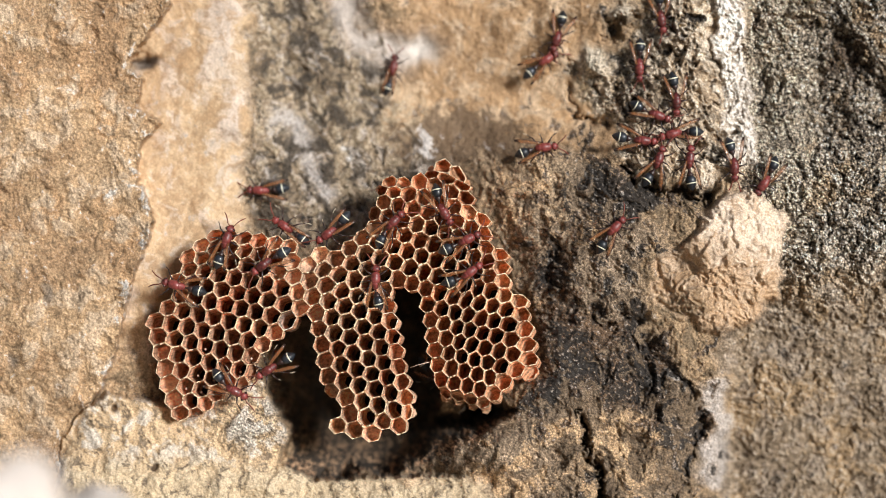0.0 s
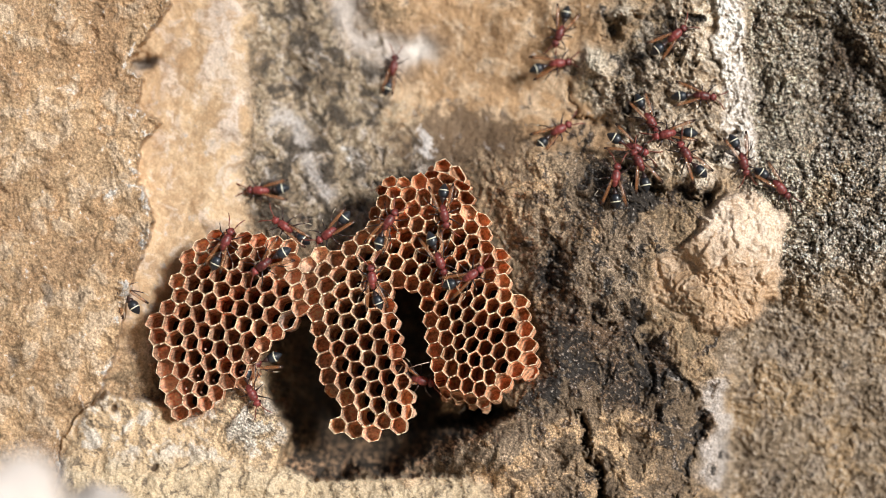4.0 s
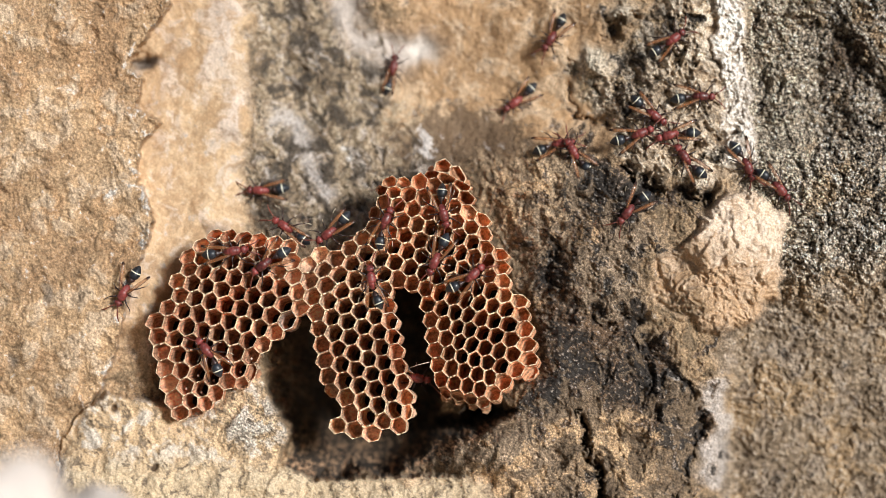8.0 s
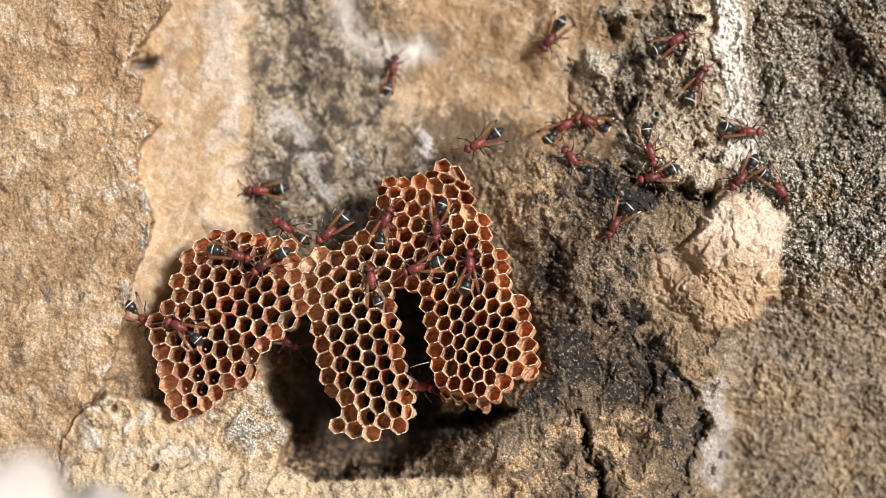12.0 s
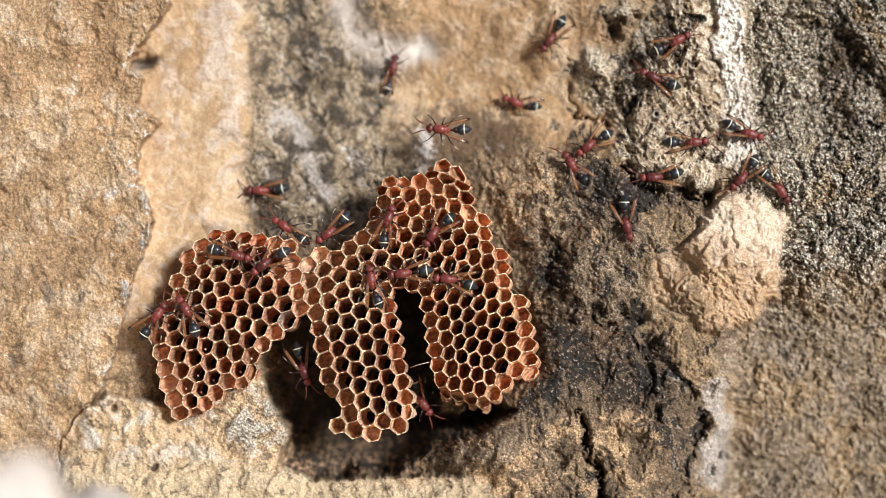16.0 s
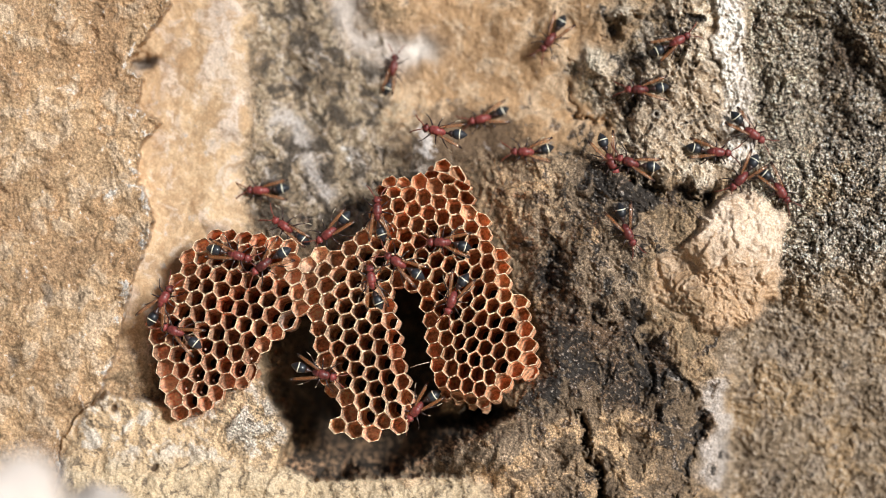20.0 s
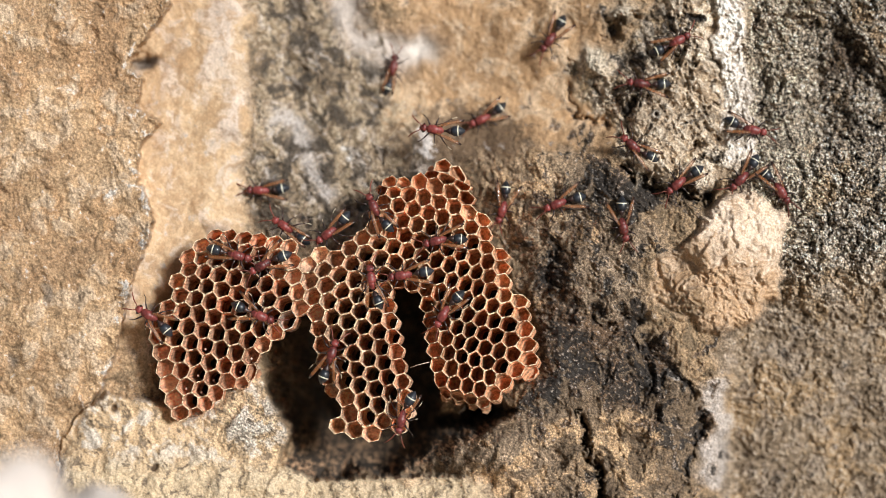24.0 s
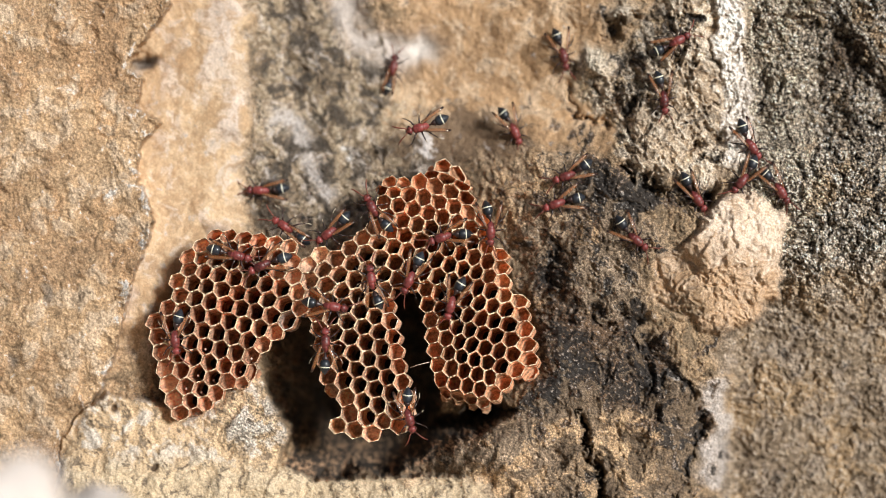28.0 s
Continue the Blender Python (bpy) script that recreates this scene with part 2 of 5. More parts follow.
    col = lay((0.075, 0.058, 0.040), grey * smooth(0.0, -0.4, spot + 0.5 * patch + 0.35 * grain))
    col = lay((0.56, 0.50, 0.43), grey * smooth(0.25, 0.7, veinlet + 0.45 * spot + 0.3 * grain) * 0.9)
    col = lay((0.52, 0.335, 0.175), orange)
    col = lay((0.66, 0.48, 0.30), orange * smooth(0.1, 0.5, patch + 0.4 * tone))
    col = lay((0.74, 0.57, 0.39), orange * smooth(0.10, 0.5, 0.6 * spot + 0.4 * patch) * 0.55)
    col = lay((0.33, 0.205, 0.105), orange * smooth(0.10, 0.5, -0.6 * spot - 0.5 * tone) * 0.6)
    col = lay((0.15, 0.098, 0.056), smooth(0.2, 0.55, 1.05 * blob(wu, wv, 815, 246, 115, 54) + 0.3 * spot) * (1 - slab) * 0.9)
    col = lay((0.40, 0.315, 0.20), grey * smooth(0.30, 0.62, lump) * smooth(-0.45, 0.35, patch + 0.5 * tone) * 0.75)
    col = lay((0.085, 0.066, 0.046), grey * smooth(0.15, 0.55, -patch - 0.3 * tone) * 0.8)
    col = lay((0.60, 0.50, 0.36), grey * smooth(0.45, 0.8, bead) * smooth(-0.4, 0.3, patch + 0.5 * tone) * 0.75)
    col = lay((0.07, 0.055, 0.04), grey * smooth(0.28, 0.05, bead) * smooth(0.4, -0.3, patch + 0.5 * tone) * 0.6)
    run = np.exp(-(along(wu, wv, [(488, 205), (530, 225), (548, 280), (582, 345)]) / 13) ** 2)
    col = lay((0.58, 0.54, 0.50), np.clip(run * 1.1, 0, 1) * smooth(-0.7, 0.1, patch + 0.4 * spot) * 0.75)
    col = lay((0.63, 0.56, 0.49), np.clip(flow * 1.15, 0, 1) * smooth(-1.0, -0.35, patch))
    col = lay((0.82, 0.76, 0.68), blob(wu, wv, 738, 86, 26, 16))
    # two droplet glints on the grey rock, painted as white specks
    col = lay((0.87, 0.84, 0.78), np.maximum(blob(u, v, 608, 263, 5, 4), blob(u, v, 618, 281, 5, 5)))
    col = lay((0.70, 0.66, 0.62), smooth(0.3, 0.8, blob(wu, wv, 757, 262, 16, 26, 10) + 0.45 * spot) * 0.85)
    # slab: ochre with paler crust and brown stains
    col = lay((0.53, 0.365, 0.205), slab)
    col = lay((0.60, 0.365, 0.18), slab * smooth(0.0, 0.5, drape + 0.4 * patch) * 0.6)
    col = lay((0.63, 0.48, 0.32), slab * smooth(0.05, 0.6, patch + 0.5 * tone))
    col = lay((0.42, 0.26, 0.135), slab * smooth(0.05, 0.55, -tone + 0.3 * spot + 0.15 * smooth(160, 0, u)) * 0.62)
    col = lay((0.19, 0.115, 0.06), slab * smooth(0.45, 0.9, -spot - 0.25 * grain) * 0.5)
    col = lay((0.60, 0.56, 0.50), slab * smooth(0.45, 0.85, 0.7 * spot + 0.3 * grain + 0.85 * smooth(30, 0, slab_d) * smooth(-0.3, 0.3, patch) + 0.5 * blob(u, v, 190, 345, 40, 16) + 0.5 * blob(u, v, 130, 160, 26, 10) - 0.14))
    # shadow in the notch beside the slab, painted into the colour
    col = lay((0.17, 0.135, 0.105), (1 - slab) * smooth(0.3, 0.75, blob(wu, wv, 260, 110, 32, 19)))
    # two darker patches at dents of the slab
    col = lay((0.20, 0.165, 0.13), slab * smooth(0.35, 0.7, 0.6 * blob(wu, wv, 85, 525, 14, 40) + 0.6 * blob(wu, wv, 20, 640, 18, 40)))
    # block: cream, with a grey bloom
    col = lay((0.56, 0.415, 0.25), block)
    col = lay((0.60, 0.55, 0.47), block * 0.8 * smooth(0.05, 0.6, patch + 0.5 * spot + 0.3 * smooth(300, 420, u) * smooth(830, 780, v)))
    col = lay((0.60, 0.48, 0.31), block * smooth(800, 850, v + 20 * patch) * 0.9)
    col = lay((0.17, 0.13, 0.09), block * smooth(0.4, 0.8, -spot - 0.3 * grain) * 0.8)
    # brown rock with ochre islands, darkest right of the comb
    dark_zone = smooth(900, 960, u) * smooth(1190, 1110, u) * smooth(310, 360, v) * smooth(760, 700, v)
    col = lay((0.25, 0.183, 0.118), brown)
    col = lay((0.51, 0.37, 0.225), brown * apron * smooth(-0.5, -0.05, patch + 0.4 * spot))
    col = lay((0.53, 0.365, 0.205), brown * smooth(-0.12, 0.3, patch + 0.6 * tone - 0.20 * smooth(540, 620, v) - 0.30 * dark_zone))
    col = lay((0.54, 0.40, 0.26), brown * (1 - 0.6 * dark_zone) * smooth(0.35, 0.65, spot + 0.4 * patch))
    col = lay((0.13, 0.088, 0.050), brown * smooth(-0.4, 0.2, 0.6 * spot - patch) * smooth(560, 640, v) * smooth(960, 1010, u) * 0.8)
    col = lay((0.52, 0.40, 0.275), brown * blob(wu, wv, 1125, 475, 80, 80) * smooth(-0.35, 0.15, spot + 0.3 * patch) * 0.8)
    col = lay((0.56, 0.39, 0.22), brown * blob(wu, wv, 1095, 810, 75, 50) * smooth(-0.4, 0.2, patch + 0.6 * spot))
    # granular rock: salt and pepper
    col = lay((0.47, 0.385, 0.28), granular)
    col = lay((0.055, 0.042, 0.030), granular * smooth(-0.06, -0.42, 0.5 * spot + 0.38 * streak + 0.7 * grain + 0.35 * patch) * (1 - 0.7 * low_right))
    col = lay((0.76, 0.70, 0.60), granular * smooth(0.20, 0.5, 0.45 * spot + 0.4 * streak + 0.7 * grain + 0.35 * patch) * (1 - 0.5 * low_right))
    col = lay((0.42, 0.29, 0.155), granular * smooth(0.15, 0.6, -patch + 0.5 * tone) * 0.6)
    col = lay((0.43, 0.32, 0.205), low_right * 0.85)
    col = lay((0.24, 0.175, 0.11), low_right * smooth(0.05, 0.5, -0.6 * spot - 0.5 * grain - 0.3 * patch) * 0.85)
    col = lay((0.52, 0.43, 0.34), low_right * smooth(0.1, 0.5, patch + 0.4 * spot + 0.5 * smooth(1330, 1260, wu)) * 0.55)
    col = lay((0.47, 0.32, 0.165), low_right * smooth(0.05, 0.45, tone - 0.5 * patch + 0.4 * spot) * 0.75)
    col = lay((0.76, 0.70, 0.62), low_right * smooth(0.45, 0.8, 0.5 * spot + 0.6 * grain) * 0.8)
    col = lay((0.68, 0.58, 0.44), low_right * smooth(0.45, 0.8, bead) * smooth(-0.4, 0.2, spot + 0.5 * tone) * 0.7)
    col = lay((0.13, 0.095, 0.06), low_right * smooth(0.30, 0.05, bead) * smooth(0.5, -0.2, spot + 0.5 * tone) * 0.6)
    col = lay((0.64, 0.58, 0.52), (1 - brown) * smooth(0.2, 0.7, (0.9 + 0.4 * patch) * np.exp(-(along(wu, wv, [(1262, 700), (1270, 760), (1262, 830)]) / 34) ** 2)) * 0.9)
    col = lay((0.70, 0.64, 0.56), smooth(0.35, 0.6, blob(wu, wv, 1192, 664, 11, 20, -35) + 0.2 * spot))
    col = lay((0.10, 0.068, 0.042), granular * smooth(0.35, 0.9, 0.7 * blob(wu, wv, 1490, 110, 100, 75) + 0.5 * blob(wu, wv, 1520, 235, 70, 55) + 0.45 * spot))
    col = lay((0.66, 0.59, 0.50), granular * blob(wu, wv, 1510, 440, 90, 60) * smooth(-0.3, 0.2, spot + 0.4 * grain) * 0.6)
    col = lay((0.66, 0.57, 0.44), granular * smooth(470, 380, wv) * smooth(1470, 1390, wu) * smooth(-0.35, 0.25, 0.6 * spot + 0.6 * grain + 0.3 * patch) * 0.8)
    col = lay((0.62, 0.53, 0.40), granular * smooth(470, 380, wv) * smooth(1470, 1400, wu) * 0.4)
    # crust
    col = lay((0.49, 0.375, 0.245), crust)
    col = lay((0.54, 0.42, 0.27), crust * smooth(1130, 1060, wu))
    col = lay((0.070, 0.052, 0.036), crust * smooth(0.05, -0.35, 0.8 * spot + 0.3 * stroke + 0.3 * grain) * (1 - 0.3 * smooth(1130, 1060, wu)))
    col = lay((0.52, 0.38, 0.21), crust * smooth(0.25, 0.55, spot + 0.4 * stroke))
    col = lay((0.64, 0.50, 0.345), sheet)
    col = lay((0.36, 0.265, 0.17), sheet * smooth(0.05, -0.3, 0.5 * stroke + 0.4 * wrinkle + 0.4 * grain - 0.25) * 0.8)
    col = lay((0.82, 0.72, 0.58), sheet * smooth(0.35, 0.75, 0.6 * stroke + 0.5 * wrinkle + 0.3 * grain))
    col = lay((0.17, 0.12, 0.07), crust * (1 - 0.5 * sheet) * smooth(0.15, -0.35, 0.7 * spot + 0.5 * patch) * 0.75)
    col = lay((0.62, 0.47, 0.27), crust * (1 - 0.6 * sheet) * smooth(0.25, 0.6, 0.6 * tone + 0.5 * spot) * 0.6)
    # shade between the lumps and light on their tops, put into the colour
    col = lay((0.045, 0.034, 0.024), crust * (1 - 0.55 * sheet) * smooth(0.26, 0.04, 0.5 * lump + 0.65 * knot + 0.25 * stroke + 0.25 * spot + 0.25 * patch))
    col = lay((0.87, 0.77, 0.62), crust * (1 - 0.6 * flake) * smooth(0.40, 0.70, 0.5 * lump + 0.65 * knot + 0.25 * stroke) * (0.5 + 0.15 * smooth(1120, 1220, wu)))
    col = lay((0.87, 0.81, 0.73), vein)
    col = lay((0.36, 0.29, 0.21), vein * smooth(-0.05, 0.5, -0.8 * spot - 0.7 * grain + 0.15 * smooth(120, 260, wv)) * 0.8)
    col = lay((0.76, 0.67, 0.52), np.clip(1.3 * np.maximum(blob(wu, wv, 1046, 112, 26, 24), blob(wu, wv, 1105, 20, 22, 16)), 0, 1))
    col = lay((0.60, 0.415, 0.255), knob)
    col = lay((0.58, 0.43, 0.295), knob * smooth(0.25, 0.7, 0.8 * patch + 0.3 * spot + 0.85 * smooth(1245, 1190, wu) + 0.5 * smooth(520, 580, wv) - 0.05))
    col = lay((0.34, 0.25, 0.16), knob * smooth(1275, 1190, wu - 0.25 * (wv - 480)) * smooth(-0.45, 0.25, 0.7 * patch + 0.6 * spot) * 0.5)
    # knob's lit top facet and shaded creases, put into the colour
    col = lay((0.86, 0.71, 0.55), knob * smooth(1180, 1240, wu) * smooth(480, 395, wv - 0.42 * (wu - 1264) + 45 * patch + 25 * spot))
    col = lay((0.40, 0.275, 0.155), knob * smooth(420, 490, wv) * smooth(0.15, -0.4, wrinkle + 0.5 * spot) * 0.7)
    col = lay((0.66, 0.50, 0.34), knob * smooth(0.15, 0.5, -spot - 0.3 * grain) * 0.5)
    col = lay((0.38, 0.235, 0.115), knob * smooth(0.02, 0.42, 0.6 * spot + 0.45 * grain + 0.35 * tone) * 0.62)
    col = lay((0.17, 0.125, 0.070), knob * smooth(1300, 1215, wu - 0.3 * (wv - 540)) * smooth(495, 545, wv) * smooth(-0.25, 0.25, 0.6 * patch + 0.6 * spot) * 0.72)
    col = lay((0.80, 0.72, 0.60), np.exp(-((burrow - 6) / 2.2) ** 2))
    # shade inside the burrow and the block's pits, put into the colour
    col = lay((0.03, 0.022, 0.016), np.exp(-(burrow / 3.6) ** 2))
    col = lay((0.10, 0.062, 0.032), block * smooth(0.25, 0.6, np.maximum(blob(wu, wv, 272, 826, 6, 11), 0.8 * blob(wu, wv, 202, 722, 7, 6))))
    # black growth round the comb; painted shade in pits, cracks and below the knob
    growth_shade = smooth(0.13, 0.34, spot * 0.46 + patch * 0.46 + 0.14 * grain - 0.30 + 0.14 * brown
                  + 0.15 * dark_zone
                  + 0.34 * np.exp(-(along(u, v, [(980, 480), (990, 530), (990, 620), (965, 700)]) / 28) ** 2)
                  + 0.46 * np.exp(-(along(u, v, [(1040, 585), (1105, 585), (1175, 650)]) / 28) ** 2)
                  + 0.16 * smooth(900, 960, u) * smooth(1090, 1010, u) * smooth(380, 450, v) * smooth(700, 640, v)
                  + 0.50 * np.exp(-(along(u, v, [(1040, 345), (1100, 340), (1180, 370), (1250, 355)]) / 38) ** 2)
                  + 0.42 * np.exp(-(along(u, v, [(1000, 220), (1060, 300)]) / 40) ** 2)
                  + 0.45 * np.exp(-(along(u, v, [(480, 410), (640, 370), (690, 330)]) / 26) ** 2)
                  + 0.30 * np.exp(-(along(u, v, [(560, 800), (860, 745), (960, 700)]) / 34) ** 2)
                  + 0.40 * np.exp(-(along(u, v, [(1020, 600), (1110, 670), (1190, 770)]) / 55) ** 2)
                  + 0.30 * np.exp(-(along(u, v, [(890, 400), (940, 420), (1000, 400)]) / 16) ** 2)
                  + 0.30 * blob(wu, wv, 945, 355, 40, 18) + 0.22 * blob(wu, wv, 880, 330, 26, 20)
                  + 0.46 * blob(wu, wv, 1112, 178, 54, 34) + 0.44 * blob(wu, wv, 1112, 106, 44, 15) + 0.40 * blob(wu, wv, 1162, 150, 40, 20)
                  - 0.10 * apron
                  + 0.30 * blob(wu, wv, 1110, 690, 60, 45) + 0.22 * blob(wu, wv, 1255, 605, 50, 26) - 0.25 * blob(wu, wv, 1095, 800, 70, 50)
                  + 0.35 * shade) * (1 - slab) * (1 - block) * (1 - 0.85 * knob) * (1 - vein) * (1 - 0.95 * recess)
    col = lay((0.019, 0.015, 0.013), growth_shade * 0.95)
    col = lay((0.20, 0.120, 0.062), growth_shade * smooth(0.10, 0.45, 0.6 * tone + 0.5 * grain + 0.4 * spot) * 0.55)
    # pale specks painted as glints on the black
    col = lay((0.62, 0.58, 0.52), growth_shade * smooth(0.55, 0.85, grain + 0.25 * spot) * 0.35)
    # hollow: its shade put into the colour, near black, with brown specks
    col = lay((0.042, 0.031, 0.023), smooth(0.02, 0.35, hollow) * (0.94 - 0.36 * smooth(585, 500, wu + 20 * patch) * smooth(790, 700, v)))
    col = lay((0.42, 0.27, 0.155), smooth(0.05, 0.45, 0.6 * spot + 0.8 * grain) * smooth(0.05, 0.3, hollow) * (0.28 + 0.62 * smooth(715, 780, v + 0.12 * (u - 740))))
    col = col * (1 - np.clip(crust + granular, 0, 1)[..., None] * np.array([0.0, 0.01, 0.035]))
    col = col * np.array([1.03, 0.99, 1.0]) * (0.80 + 0.16 * np.clip(brown + 0.7 * knob + hollow, 0, 1) - 0.17 * low_right + 0.13 * block + 0.13 * vein)[..., None]
    speck = fbm(u, v, 3.4, 2, 27, 0.7)
    col = col * (1 + (0.42 * np.clip(rough, 0.2, 1) * (1 - 0.6 * low_right) + 1.35 * granular * (1 - 0.8 * low_right) + 0.3 * crust + 0.4 * brown + 0.8 * block * blob(u, v, 455, 745, 75, 65)) * speck)[..., None]
    col = col * (1 + 0.16 * tone + 0.28 * spot * rough + 0.30 * grain * np.clip(rough, 0.3, 1))[..., None]
    # beyond the face the rock runs on in plain ochre swells
    out = np.maximum(np.maximum(-u, u - 1568), np.maximum(-v, v - 882))
    far = smooth(100, 600, out)
    h = h * (1 - far) + far * (20 + 60 * fbm(u, v, 1100, 2, 61))
    col = col * (1 - far[..., None]) + far[..., None] * np.array([0.40, 0.29, 0.18]) * (1 + 0.3 * fbm(u, v, 700, 2, 63))[..., None]
    rough = rough * (1 - far) + 0.4 * far
    return h, np.concatenate([np.clip(col, 0.006, 0.87), np.clip(0.22 + 0.78 * rough - 0.30 * slab - 0.12 * recess - 0.1 * orange - 0.1 * low_right - 0.16 * block, 0.06, 1)[..., None]], -1), slab, knob, block


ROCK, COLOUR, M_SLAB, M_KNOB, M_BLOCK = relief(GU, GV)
# far out the face turns back into the cliff
ROCK = ROCK - 900 * smooth(4000, 6000, np.maximum(np.abs(GU - 784), np.abs(GV - 441)))


def rock_height(u, v):
    i = int(np.clip(np.searchsorted(GU[0], u), 13, GU.shape[1] - 14))
    j = int(np.clip(np.searchsorted(GV[:, 0], v), 13, GU.shape[0] - 14))
    return float(np.percentile(ROCK[j - 13:j + 14, i - 13:i + 14], 84))


# ---- materials ----
def material(name):
    m = bpy.data.materials.new(name)
    m.use_nodes = True
    n, l = m.node_tree.nodes, m.node_tree.links
    return m, n, l, n["Principled BSDF"]


def rock_material():
    m, n, l, p = material("weathered limestone")
    a = n.new("ShaderNodeAttribute")
    a.attribute_name = "stone"
    co = n.new("ShaderNodeTexCoord")
    fine = n.new("ShaderNodeTexNoise")
    fine.inputs["Scale"].default_value, fine.inputs["Detail"].default_value, fine.inputs["Roughness"].default_value = 1500, 5, 0.7
    l.new(co.outputs["Object"], fine.inputs["Vector"])
    ramp = n.new("ShaderNodeValToRGB")
    ramp.color_ramp.elements[0].position, ramp.color_ramp.elements[0].color = 0.40, (0.36, 0.33, 0.31, 1)
    ramp.color_ramp.elements[1].position, ramp.color_ramp.elements[1].color = 0.60, (1.5, 1.53, 1.57, 1)
    l.new(fine.outputs["Fac"], ramp.inputs["Fac"])
    # single grains, dark and pale, a few tenths of a millimetre wide
    dots = n.new("ShaderNodeTexNoise")
    dots.inputs["Scale"].default_value, dots.inputs["Detail"].default_value, dots.inputs["Roughness"].default_value = 2600, 2, 0.6
    l.new(co.outputs["Object"], dots.inputs["Vector"])
    dot = n.new("ShaderNodeValToRGB")
    e = dot.color_ramp.elements
    e[0].position, e[0].color = 0.30, (0.35, 0.33, 0.31, 1)
    e[1].position, e[1].color = 0.42, (1, 1, 1, 1)
    hi = e.new(0.60)
    hi.color = (1, 1, 1, 1)
    top = e.new(0.70)
    top.color = (1.7, 1.75, 1.8, 1)
    l.new(dots.outputs["Fac"], dot.inputs["Fac"])
    both = n.new("ShaderNodeMix")
    both.data_type, both.blend_type = 'RGBA', 'MULTIPLY'
    both.inputs["Factor"].default_value = 1.0
    l.new(ramp.outputs["Color"], both.inputs["A"])
    l.new(dot.outputs["Color"], both.inputs["B"])
    mul = n.new("ShaderNodeMix")
    mul.data_type, mul.blend_type = 'RGBA', 'MULTIPLY'
    l.new(a.outputs["Alpha"], mul.inputs["Factor"])
    l.new(a.outputs["Color"], mul.inputs["A"])
    l.new(both.outputs["Result"], mul.inputs["B"])
    l.new(mul.outputs["Result"], p.inputs["Base Color"])
    bump = n.new("ShaderNodeBump")
    bump.inputs["Strength"].default_value, bump.inputs["Distance"].default_value = 1.0, 0.0009
    l.new(fine.outputs["Fac"], bump.inputs["Height"])
    l.new(a.outputs["Alpha"], bump.inputs["Strength"])
    l.new(bump.outputs["Normal"], p.inputs["Normal"])
    p.inputs["Roughness"].default_value = 0.85
    return m


def plain_material(name, colour, rough, size=900, vary=0.25, coat=0.0, metal=0.0, bump_depth=0.00005):
    m, n, l, p = material(name)
    co = n.new("ShaderNodeTexCoord")
    info = n.new("ShaderNodeObjectInfo")
    t = n.new("ShaderNodeTexNoise")
    t.inputs["Scale"].default_value, t.inputs["Detail"].default_value = size, 4
    l.new(co.outputs["Object"], t.inputs["Vector"])
    add = n.new("ShaderNodeMath")
    add.operation = 'MULTIPLY_ADD'
    add.inputs[1].default_value, add.inputs[2].default_value = 0.35, 0.0
    l.new(info.outputs["Random"], add.inputs[0])
    total = n.new("ShaderNodeMath")
    l.new(t.outputs["Fac"], total.inputs[0])
    l.new(add.outputs[0], total.inputs[1])
    ramp = n.new("ShaderNodeValToRGB")
    dark = [c * (1 - vary) for c in colour]
    light = [min(1, c * (1 + vary)) for c in colour]
    ramp.color_ramp.elements[0].position, ramp.color_ramp.elements[0].color = 0.35, (*dark, 1)
    ramp.color_ramp.elements[1].position, ramp.color_ramp.elements[1].color = 0.95, (*light, 1)
    l.new(total.outputs[0], ramp.inputs["Fac"])
    l.new(ramp.outputs["Color"], p.inputs["Base Color"])
    b = n.new("ShaderNodeBump")
    b.inputs["Strength"].default_value, b.inputs["Distance"].default_value = 0.5, bump_depth
    l.new(t.outputs["Fac"], b.inputs["Height"])
    l.new(b.outputs["Normal"], p.inputs["Normal"])
    p.inputs["Roughness"].default_value, p.inputs["Metallic"].default_value, p.inputs["Coat Weight"].default_value = rough, metal, coat
    return m


